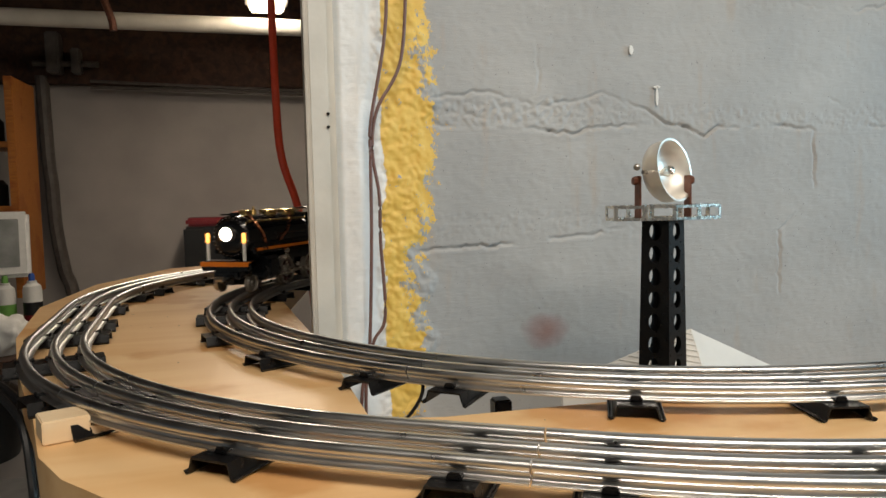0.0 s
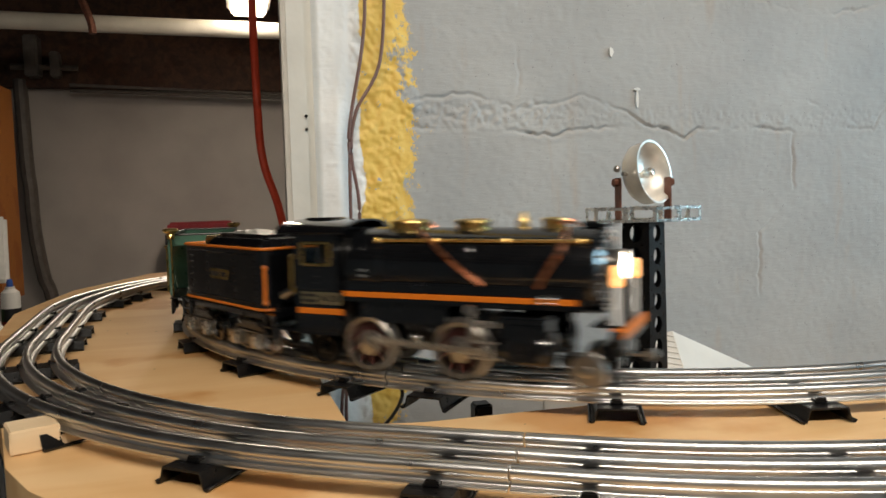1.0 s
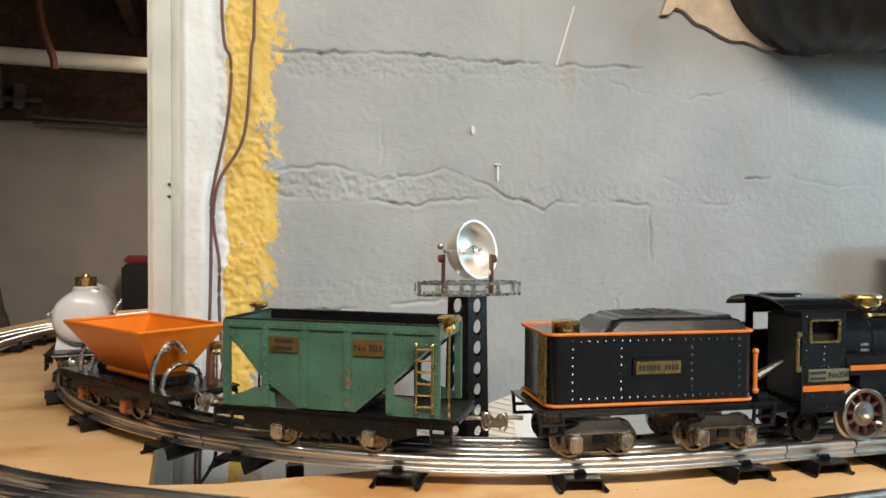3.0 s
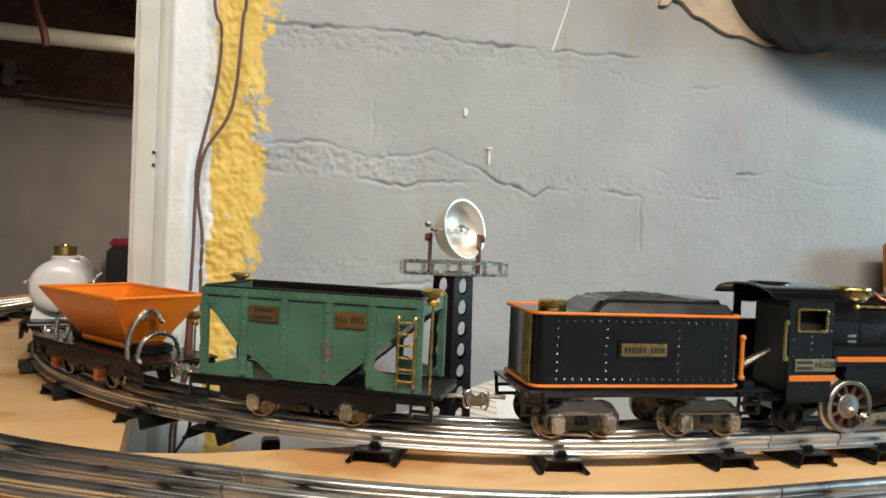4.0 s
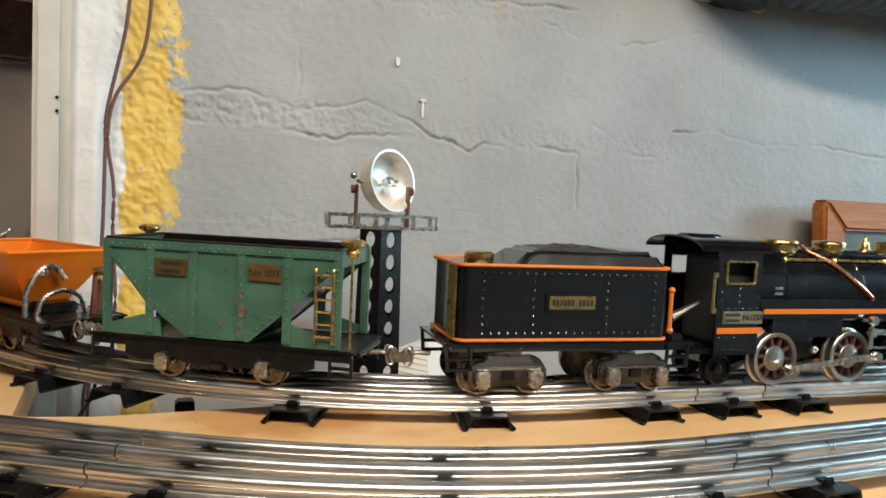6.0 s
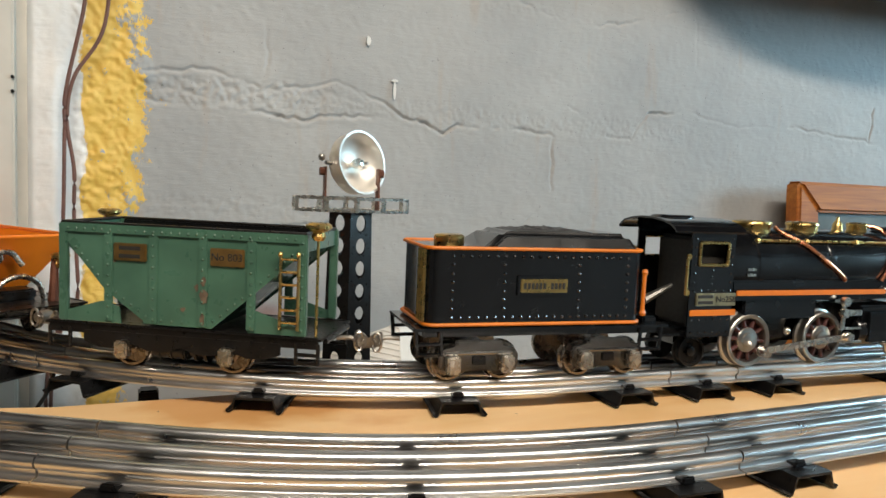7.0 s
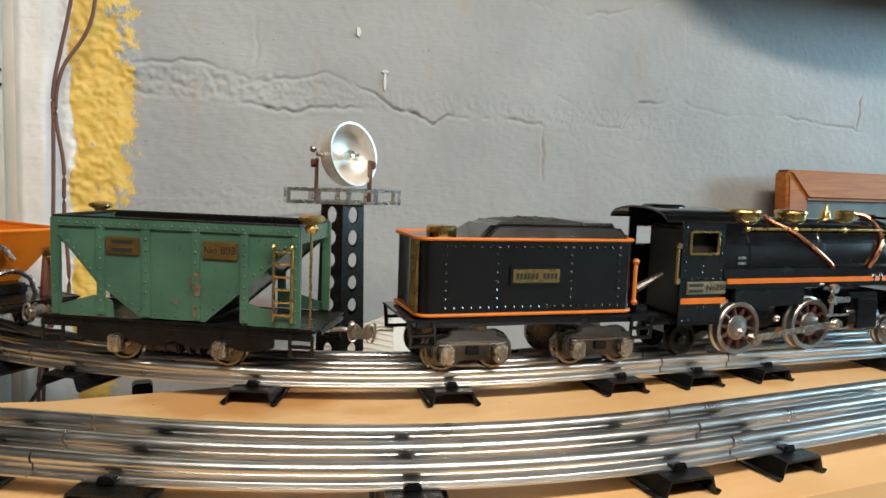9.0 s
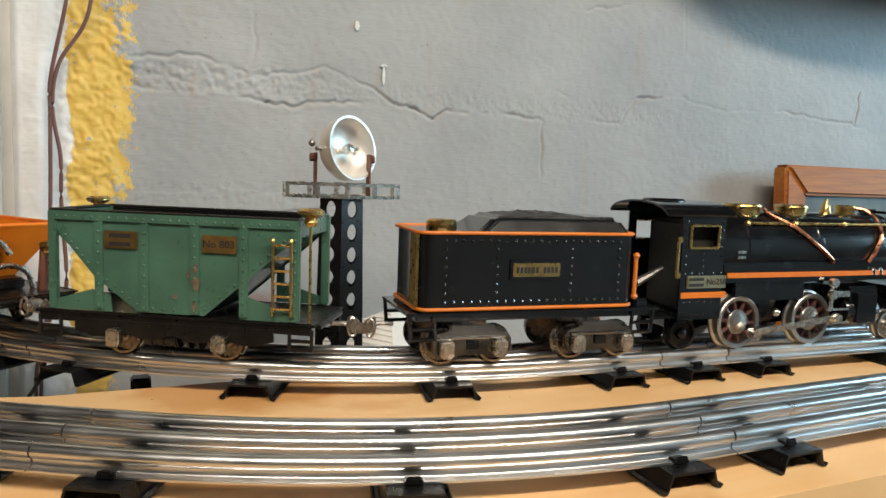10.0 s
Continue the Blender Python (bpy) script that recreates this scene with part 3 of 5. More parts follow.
def floodlight_tower():
    x, y = 0.2800, 0.523
    th = thing("floodlight_tower", "black perforated toy tower with a nickel floodlight", "floodlight tower", m=pose(x, y, 0.0, 0, 0, -4))
    zt = 0.0905
    foot = -0.091
    # four tapering faces, each pierced by a column of round holes
    turn = Matrix.Rotation(radians(32.6), 4, "Z")
    rows = 13
    pitch = (zt - foot) / rows
    half = lambda z: 0.0118 - 0.0027 * (z - foot) / (zt - foot)
    for q in range(4):
        s = Shape()
        for r in range(rows):
            zc_ = foot + (r + 0.5) * pitch
            inner, outer = [], []
            for i in range(24):
                a = math.tau * i / 24
                c, d = math.cos(a), math.sin(a)
                k = min(1 / max(abs(c), 1e-6), 1 / max(abs(d), 1e-6))
                zo = zc_ + d * k * pitch / 2
                outer.append(s.bm.verts.new((c * k * half(zo), -half(zo), zo)))
                inner.append(s.bm.verts.new((c * 0.0041, -half(zc_ + d * 0.0053), zc_ + d * 0.0053)))
            for i in range(24):
                s.bm.faces.new((inner[i], inner[(i + 1) % 24], outer[(i + 1) % 24], outer[i]))
        bmesh.ops.remove_doubles(s.bm, verts=s.bm.verts, dist=1e-5)
        bmesh.ops.recalc_face_normals(s.bm, faces=s.bm.faces)
        bmesh.ops.solidify(s.bm, geom=list(s.bm.faces), thickness=0.0007)
        part("pierced_face", s, BLACK_TIN, th, m=turn @ Matrix.Rotation(radians(90 * q), 4, "Z"))
    s = Shape()
    s.box(0, 0, foot + 0.0008, 0.026, 0.026, 0.0016, 0.0003)
    part("base_plate", s, BLACK_TIN, th, m=turn)
    # platform with a low pierced parapet
    out = [(-0.0345, -0.0070), (-0.0175, -0.0115), (0.0, -0.0155), (0.0175, -0.0115), (0.0345, -0.0070), (0.0345, 0.0070), (0.0175, 0.0115), (0.0, 0.0155), (-0.0175, 0.0115), (-0.0345, 0.0070)]
    s = Shape()
    s.slab(out, 0.0008, pose(0, 0, zt))
    part("platform", s, NICKEL, th)
    for i in range(10):
        s = Shape()
        (x0, y0), (x1, y1) = out[i], out[(i + 1) % 10]
        a, b = Vector((x0, y0, zt)), Vector((x1, y1, zt))
        d = (b - a).normalized()
        turned = Matrix.Rotation(math.atan2(d.y, d.x), 4, "Z")
        for h in (0.0009, 0.0082):
            c = (a + b) / 2 + Vector((0, 0, h))
            s.box(c.x, c.y, c.z, (b - a).length, 0.0007, 0.0017, 0.0002, turned)
        for p in (a + d * 0.0008, b - d * 0.0008):
            s.box(p.x, p.y, p.z + 0.0046, 0.0016, 0.0008, 0.0090, 0.0002, turned)
        part("parapet_panel", s, NICKEL, th, "bright pressed parapet panel with an open window")
    for k in (-1, 1):
        s = Shape()
        s.box(0.0165 * k, 0.0, zt + 0.0135, 0.0009, 0.0082, 0.027, 0.0003)
        s.rod((0.0160 * k, 0, zt + 0.024), (0.0198 * k, 0, zt + 0.024), 0.0025, 6)
        part("bracket", s, RUST, th, "brown lamp bracket with a round nut")
    aim = Matrix.Translation((0.0030, 0, zt + 0.0295)) @ pose(0, 0, 0, 80, 0, 32)
    R = 0.0190
    s = Shape()
    s.lathe([(0.0, -0.0105), (R * 0.55, -0.0098), (R * 0.85, -0.0078), (R * 0.98, -0.0045), (R, -0.0020), (R, 0.0045), (R + 0.0007, 0.0052), (R - 0.0006, 0.0050), (R * 0.95, 0.000), (R * 0.78, -0.0042), (R * 0.42, -0.0070), (0.0, -0.0076)], aim, 40)
    part("reflector", s, LENS_W, th, "dented nickel reflector dish", sharp=60)
    s = Shape()
    s.lathe([(0.0, 0.0045), (0.0018, 0.0042), (0.0032, 0.0020), (0.0032, -0.001), (0.0018, -0.0045), (0.0018, -0.0075)], aim, 16)
    part("bulb", s, NICKEL, th)
    s = Shape()
    s.rod(aim @ Vector((R * 0.5, 0.001, -0.006)), aim @ Vector((R * 0.55, 0.001, -0.001)), 0.0011, 8)
    part("stud", s, GUN, th)
    s = Shape()
    s.rod(aim @ Vector((-R, 0.0, -0.003)), aim @ Vector((-R - 0.004, 0.0, -0.003)), 0.0012, 8)
    part("stud", s, GUN, th)
    s = Shape()
    s.ball(aim @ Vector((-R - 0.003, 0.004, -0.007)), 0.0022, 10)
    part("nut", s, GUN, th)
    return th


floodlight_tower()

paper = thing("paper_house", "small white card toy house with a ribbed roof behind the tower", "toy house", m=pose(0.352, 0.606, -0.091))
APEX, WEST, SOUTH, EAST, NORTH = (Vector(v) for v in ((-0.0174, -0.030, 0.0992), (-0.116, -0.030, 0.068), (-0.0326, -0.082, 0.0545), (0.0868, -0.030, 0.050), (-0.010, 0.030, 0.060)))
ring = [WEST, SOUTH, EAST, NORTH]
for p, q in zip(ring, ring[1:] + ring[:1]):
    s = Shape()
    out_n = (q - p).cross(APEX - p).normalized() * 0.0012
    vs = [s.bm.verts.new(v + o) for o in (Vector(), out_n) for v in (p, q, APEX)]
    for f in ((0, 2, 1), (3, 4, 5), (0, 1, 4, 3), (1, 2, 5, 4), (2, 0, 3, 5)):
        s.bm.faces.new([vs[i] for i in f])
    panel = part("roof_panel", s, CARD, paper)
    if p is WEST:
        s = Shape()
        for i in range(1, 14):
            f = i / 14
            s.rod(APEX.lerp(WEST, f) + out_n * 1.2, APEX.lerp(SOUTH, f) + out_n * 1.2, 0.0009, 6)
        part("roof_ribs", s, CARD, panel)
    s = Shape()
    s.slab([(0, 0), ((q - p).xy.length, 0), ((q - p).xy.length, q.z), (0, p.z)], 0.0014,
           Matrix.Translation((p.x, p.y, 0)) @ Matrix.Rotation(math.atan2((q - p).y, (q - p).x), 4, "Z") @ Matrix.Rotation(radians(90), 4, "X"))
    part("house_wall", s, CARD, paper)
s = Shape()
s.rod(APEX, SOUTH, 0.0016, 8)
part("hip_cap", s, CARD, paper)

# two brown wires clipped down beside the jamb
WIRES = (
    [(0.1236, 0.6362, 0.5200), (0.1246, 0.6362, 0.2978), (0.1310, 0.6362, 0.2591), (0.1287, 0.6362, 0.2173), (0.1179, 0.6362, 0.1613), (0.1170, 0.6362, 0.1349), (0.1160, 0.6362, 0.0770), (0.1129, 0.6362, 0.0062), (0.1088, 0.6362, -0.0349), (0.1080, 0.6320, -0.1000)],
    [(0.1491, 0.6362, 0.5200), (0.1481, 0.6362, 0.3007), (0.1460, 0.6362, 0.2688), (0.1406, 0.6362, 0.2049), (0.1226, 0.6362, 0.1696), (0.1184, 0.6362, 0.1405), (0.1225, 0.6362, 0.1091), (0.1225, 0.6362, 0.0771), (0.1244, 0.6362, 0.0219), (0.1148, 0.6362, 0.0019), (0.1054, 0.6362, -0.0408), (0.1100, 0.6320, -0.1000)],
)
for k, w in enumerate(WIRES):
    s = Shape()
    s.tube(smooth_path(w, 8), 0.00125, 8)
    tagged(part("lamp_wire", s, WIRE), "thin brown two-core wire running down the wall", "wire", "wires beside the jamb")
s = Shape()
s.tube(smooth_path([(0.1205, 0.5030, 0.0125), (0.1200, 0.4990, 0.0020), (0.1130, 0.5050, -0.0120), (0.1020, 0.5200, -0.0270), (0.0930, 0.5350, -0.0480)], 6), 0.0010, 8)
tagged(part("feeder_wire", s, RUBBER), "black feeder wire soldered to the inner rail", "wire")

# ribbed duct in the wall and the broken edge round it
duct = thing("flexible_duct", "black ribbed flexible duct coming out of the wall", "duct")
way = smooth_path([(0.655, 0.76, 0.404), (0.658, 0.67, 0.400), (0.675, 0.612, 0.396), (0.735, 0.578, 0.394), (0.85, 0.566, 0.398), (1.05, 0.562, 0.405), (1.30, 0.56, 0.42)], 40)
s = Shape()
rings, run = [], 0.0
for i, q in enumerate(way):
    d = (way[min(i + 1, len(way) - 1)] - way[max(i - 1, 0)]).normalized()
    run += (q - way[i - 1]).length if i else 0.0
    side = d.cross(Vector((0, 0, 1))).normalized()
    top = side.cross(d)
    rad = 0.0900 + 0.0024 * abs(math.sin(run * 210))
    rings.append([s.bm.verts.new(q + (side * math.cos(math.tau * j / 40) + top * math.sin(math.tau * j / 40)) * rad) for j in range(40)])
for ra, rb in zip(rings, rings[1:]):
    for j in range(40):
        s.bm.faces.new((ra[j], ra[(j + 1) % 40], rb[(j + 1) % 40], rb[j]))
part("duct_hose", s, DUCT, duct, sharp=80)
s = Shape()
ring = [(0.508, 0.332), (0.513, 0.345), (0.502, 0.40), (0.51, 0.47), (0.62, 0.50), (0.75, 0.49), (0.76, 0.34), (0.70, 0.309), (0.66, 0.312), (0.625, 0.310), (0.600, 0.316), (0.585, 0.315), (0.572, 0.319), (0.556, 0.326), (0.545, 0.328), (0.532, 0.338), (0.523, 0.340), (0.516, 0.333)]
s.slab(ring, 0.004, Matrix(((1, 0, 0, 0), (0, 0, -1, WALL_Y - 0.0005), (0, 1, 0, 0), (0, 0, 0, 1))))
tagged(part("plaster_patch", s, PLASTER), "broken tan plaster edge round the duct hole", "plaster patch")

# chips of bare paint
for x, z, w, h in ((0.327, 0.2187, 0.0020, 0.0042), (0.3500, 0.183, 0.0011, 0.008), (0.3500, 0.1905, 0.0026, 0.0012)):
    s = Shape()
    rr = random.Random(int(x * 1000))
    s.slab([(x + w * math.cos(a) * rr.uniform(0.7, 1.2), z + h * math.sin(a) * rr.uniform(0.8, 1.1)) for a in [math.tau * i / 9 for i in range(9)]], 0.0012,
           Matrix(((1, 0, 0, 0), (0, 0, -1, WALL_Y - 0.0010), (0, 1, 0, 0), (0, 0, 0, 1))))
    tagged(part("paint_chip", s, PLASTIC_W), "small bare white chip in the wall paint", "paint chip", "paint chips")

s = Shape()
s.tube([(0.4213, WALL_Y - 0.0003, 0.332), (0.4170, WALL_Y - 0.0003, 0.318), (0.4110, WALL_Y - 0.0003, 0.299), (0.4046, WALL_Y - 0.0003, 0.279)], 0.0009, 6)
tagged(part("wall_scratch", s, PLASTIC_W), "pale diagonal scratch in the wall paint", "scratch")

# framed picture leaning on the wall
pf = thing("picture_frame", "varnished oak picture frame leaning against the wall", "picture frame", m=pose(0.762, 0.606, 0.129, -4, 0, 0))
W_, H_, B_ = 0.36, 0.27, 0.030
for nm, pts in (("frame_rail", [(0, 0), (W_, 0), (W_ - B_, -B_), (B_, -B_)]), ("frame_rail", [(0, -H_), (B_, -H_ + B_), (W_ - B_, -H_ + B_), (W_, -H_)]),
                ("frame_stile", [(0, 0), (B_, -B_), (B_, -H_ + B_), (0, -H_)]), ("frame_stile", [(W_, 0), (W_, -H_), (W_ - B_, -H_ + B_), (W_ - B_, -B_)])):
    s = Shape()
    s.slab(pts, 0.018, Matrix(((1, 0, 0, 0), (0, 0, -1, 0.018), (0, 1, 0, 0), (0, 0, 0, 1))))
    es = [e for e in s.bm.edges]
    bmesh.ops.bevel(s.bm, geom=es, offset=0.003, segments=3, affect="EDGES")
    part(nm, s, OAK, pf)
s = Shape()
s.box(W_ / 2, 0.010, -H_ / 2, W_ - 2 * B_ + 0.004, 0.003, H_ - 2 * B_ + 0.004)
part("print", s, GLASS_DARK, pf, "faded grey print behind glass")

# ---- the room beyond the jamb ----
s = Shape()
s.tube([(-3.0, 2.85, 0.735), (0.6, 2.75, 0.700)], 0.028, 14)
tagged(part("waste_pipe", s, PIPE_W), "long white pipe under the ceiling joists", "pipe")
s = Shape()
s.tube(smooth_path([(-0.44, 2.70, 0.95), (-0.425, 2.70, 0.80), (-0.395, 2.70, 0.70), (-0.39, 2.70, 0.66)], 6), 0.012, 8)
tagged(part("hanging_strap", s, RUST), "brown strap hanging over the white pipe", "strap")
for dz in (0.0, 0.022):
    s = Shape()
    s.tube([(-0.60, 3.37, 0.575 + dz), (0.8, 3.375, 0.545 + dz * 0.4)], 0.007, 8)
    tagged(part("copper_line", s, PIPE_D), "thin pale pipe along the top of the far wall", "pipe", "thin pipes")
s = Shape()
s.tube(smooth_path([(-0.786, 3.40, 0.62), (-0.780, 3.40, 0.290), (-0.772, 3.40, 0.175), (-0.767, 3.40, 0.012), (-0.744, 3.40, -0.173), (-0.711, 3.40, -0.324), (-0.66, 3.4, -1.0)], 8), 0.026, 10)
tagged(part("drain_conduit", s, PIPE_D), "dark bent pipe down the far wall", "pipe")
s = Shape()
s.box(-0.72, 3.34, 0.70, 0.05, 0.08, 0.16, 0.006)
s.box(-0.64, 3.34, 0.67, 0.035, 0.06, 0.10, 0.006)
s.rod((-0.80, 3.34, 0.66), (-0.56, 3.34, 0.66), 0.012, 10)
tagged(part("pipe_valve", s, PIPE_D), "dark pipe valves under the joists", "valve")
s = Shape()
s.tube(smooth_path([(0.081, 1.60, 0.95), (0.080, 1.60, 0.60), (0.082, 1.60, 0.32), (0.089, 1.60, 0.19), (0.118, 1.58, 0.08), (0.14, 1.55, -0.10), (0.15, 1.5, -0.5)], 10), 0.0078, 10)
tagged(part("extension_cord", s, CORD), "red-orange extension cord hanging from the ceiling", "cord")
fx = thing("shop_light", "glowing fluorescent shop light under the joists", "ceiling light", m=pose(0.10, 2.3, 0.83))
s = Shape()
s.box(0, 0, 0, 0.15, 1.2, 0.06, 0.008)
part("housing", s, PLASTIC_W, fx)
s = Shape()
s.box(0, 0, -0.042, 0.12, 1.16, 0.022, 0.008)
part("diffuser", s, TUBE, fx)
fx = thing("shop_light", "fluorescent shop light over the layout board", "ceiling light", m=pose(0.25, -0.35, CEIL - 0.03))
s = Shape()
s.box(0, 0, 0.01, 1.25, 0.15, 0.03, 0.006)
part("housing", s, PLASTIC_W, fx)

# shelf with jars on the left, spray cans and bags at the board's end
sh = thing("wall_shelf", "open brown wooden shelf with dark odds and ends", "shelf", m=pose(-0.80, 3.02, 0.06))
s = Shape()
s.box(0.035, 0, 0.10, 0.025, 0.26, 0.76, 0.002)
part("side_panel", s, OAK, sh)
for z in (0.25, 0.03, -0.20):
    s = Shape()
    s.box(-0.13, 0.0, z, 0.31, 0.24, 0.020, 0.002)
    part("shelf_board", s, OAK, sh)
for z, r, h in ((0.32, 0.045, 0.09), (0.10, 0.045, 0.09)):
    s = Shape()
    s.lathe([(0, 0), (r, 0), (r, h * 0.8), (r * 0.7, h), (0, h)], Matrix.Translation((-0.855, 2.98, z)), 20)
    tagged(part("dark_jar", s, RUBBER), "small dark jar on the brown shelf", "jar", "jars on the shelf")
s = Shape()
s.box(0, 0, 0, 0.26, 0.04, 0.22, 0.010)
pic = part("small_monitor", s, PLASTIC_W, m=pose(-0.835, 2.80, -0.030, -8, 0, 10))
tagged(pic, "pale grey plastic screen case beside the shelf", "screen")
s = Shape()
s.box(0, -0.0215, 0.004, 0.20, 0.002, 0.16, 0.002)
part("screen", s, mat("dim_screen", (0.22, 0.23, 0.22), 0.3, vary=0.3, scale=20), pic)
K_ = 1.75
CAN = [(0.0, 0.0), (0.0165, 0.0), (0.0170, 0.002), (0.0165, 0.004), (0.0165, 0.080), (0.0150, 0.088), (0.0085, 0.094), (0.0085, 0.098), (0.0, 0.099)]
CAN = [(a * K_, b * K_) for a, b in CAN]
for x, y, z, body, cap, lab in ((-0.694, 2.766, -0.320, PLASTIC_W, BLUE_CAP, "white spray can, red label and blue cap"), (-0.775, 2.770, -0.325, PLASTIC_W, GREEN_CAP, "white spray can with green cap"),
                                (-0.840, 2.79, -0.325, PLASTIC_W, GREEN_CAP, "white bottle with green label")):
    c = thing("spray_can", lab + " on the bench", "spray can", "spray cans", m=pose(x, y, z))
    s = Shape()
    s.lathe(CAN, None, 24)
    part("can_body", s, body, c)
    s = Shape()
    s.lathe([(a * K_, b * K_) for a, b in ((0.0, 0.098), (0.0055, 0.098), (0.0055, 0.107), (0.004, 0.112), (0.0, 0.112))], None, 16)
    part("nozzle", s, cap, c)
    s = Shape()
    s.lathe([(0.0168 * K_, 0.016 * K_), (0.0168 * K_, 0.058 * K_)], None, 24)
    part("label_band", s, RUBBER if cap is BLUE_CAP else GREEN_CAP, c)
    if cap is BLUE_CAP:
        s = Shape()
        s.lathe([(0.0170 * K_, 0.022 * K_), (0.0170 * K_, 0.034 * K_)], None, 24)
        part("red_band", s, RED_LABEL, c)
s = Shape()
s.box(-1.15, 2.75, -0.345, 1.05, 0.9, 0.045, 0.004)
tagged(part("work_bench", s, JOIST), "dark wooden workbench against the far wall", "workbench")
s = Shape()
bmesh.ops.create_icosphere(s.bm, subdivisions=4, radius=0.075)
for v in s.bm.verts:
    v.co *= 1 + 0.25 * noise.noise(v.co * 28) + 0.12 * noise.noise(v.co * 75)
bmesh.ops.transform(s.bm, matrix=Matrix.Translation((-0.680, 2.42, -0.270)) @ Matrix.Diagonal((1, 0.8, 0.8, 1)), verts=s.bm.verts)
tagged(part("crumpled_bag", s, PLASTIC_W, sharp=180), "crumpled white plastic bag", "bag")
s = Shape()
s.lathe([(0, 0), (0.034, 0), (0.036, 0.010), (0.036, 0.055), (0.030, 0.060), (0.030, 0.064), (0, 0.066)], Matrix.Translation((-0.205, 0.800, -0.105)) @ Matrix.Diagonal((1.1, 1.1, 1.0, 1)), 30)
tagged(part("black_canister", s, RUBBER), "black round canister beside the board", "canister")
for k in (0, 1):
    s = Shape()
    s.tube(smooth_path([(-0.19 + 0.008 * k, 0.80, -0.050), (-0.165 + 0.008 * k, 0.735, -0.030), (-0.132 + 0.009 * k, 0.690, -0.045), (-0.121 + 0.009 * k, 0.670, -0.080), (-0.118 + 0.008 * k, 0.660, -0.12), (-0.12, 0.65, -0.3)], 8), 0.0032, 8)
    tagged(part("black_cable", s, RUBBER), "black cable looping beside the board", "cable", "cables beside the board")
# box with a red label far behind, on the board's back end
bx = thing("tool_box", "black box with a dark red lid by the far wall", "box", m=pose(-0.12, 3.30, -0.175, 0, 0, 4))
s = Shape()
s.box(0, 0, 0.0, 0.28, 0.14, 0.34, 0.010)
part("box_body", s, RUBBER, bx)
s = Shape()
s.box(0, 0, 0.190, 0.26, 0.13, 0.035, 0.010)
part("lid", s, RED_LABEL, bx)
s = Shape()
s.box(-0.10, 3.30, -0.37, 0.5, 0.22, 0.05, 0.004)
tagged(part("low_stand", s, JOIST), "dark wooden stand under the black box", "stand")
s = Shape()
s.box(0.13, 1.22, 0.020, 0.14, 0.05, 0.040, 0.003, Matrix.Rotation(radians(-20), 4, "Z"))
tagged(part("wood_offcut", s, PLY_EDGE), "brown wooden offcut lying on the board", "wood block")


# ---- the train: x forward, y to its left, z from the rail head ----
SIDE = Matrix(((1, 0, 0, 0), (0, 0, -1, 0), (0, 1, 0, 0), (0, 0, 0, 1)))   # plate outline x, z; thickness towards -y


def side_plate(s, outline, y, depth=0.0008):
    s.slab(outline, depth, Matrix.Translation((0, y + (depth / 2), 0)) @ SIDE)


def rivets(s, pts, r=0.00065):
    for x, y, z in pts:
        s.ball((x, y, z), r, 6)


def wheel(s, x, y, r, w=0.0045, out=-1):
    """A flanged disc wheel; the tread faces out."""
    m = Matrix.Translation((x, y, r)) @ Matrix.Rotation(radians(90 * -out), 4, "X")
    s.lathe([(0, -w), (r * 1.10, -w), (r * 1.10, -w + 0.0012), (r, -w + 0.0020), (r * 0.99, 0.0005), (r * 0.86, 0.0006), (r * 0.82, -0.0012), (r * 0.34, -0.0012), (r * 0.32, 0.0004), (r * 0.14, 0.0010), (0, 0.0010)], m, 28)


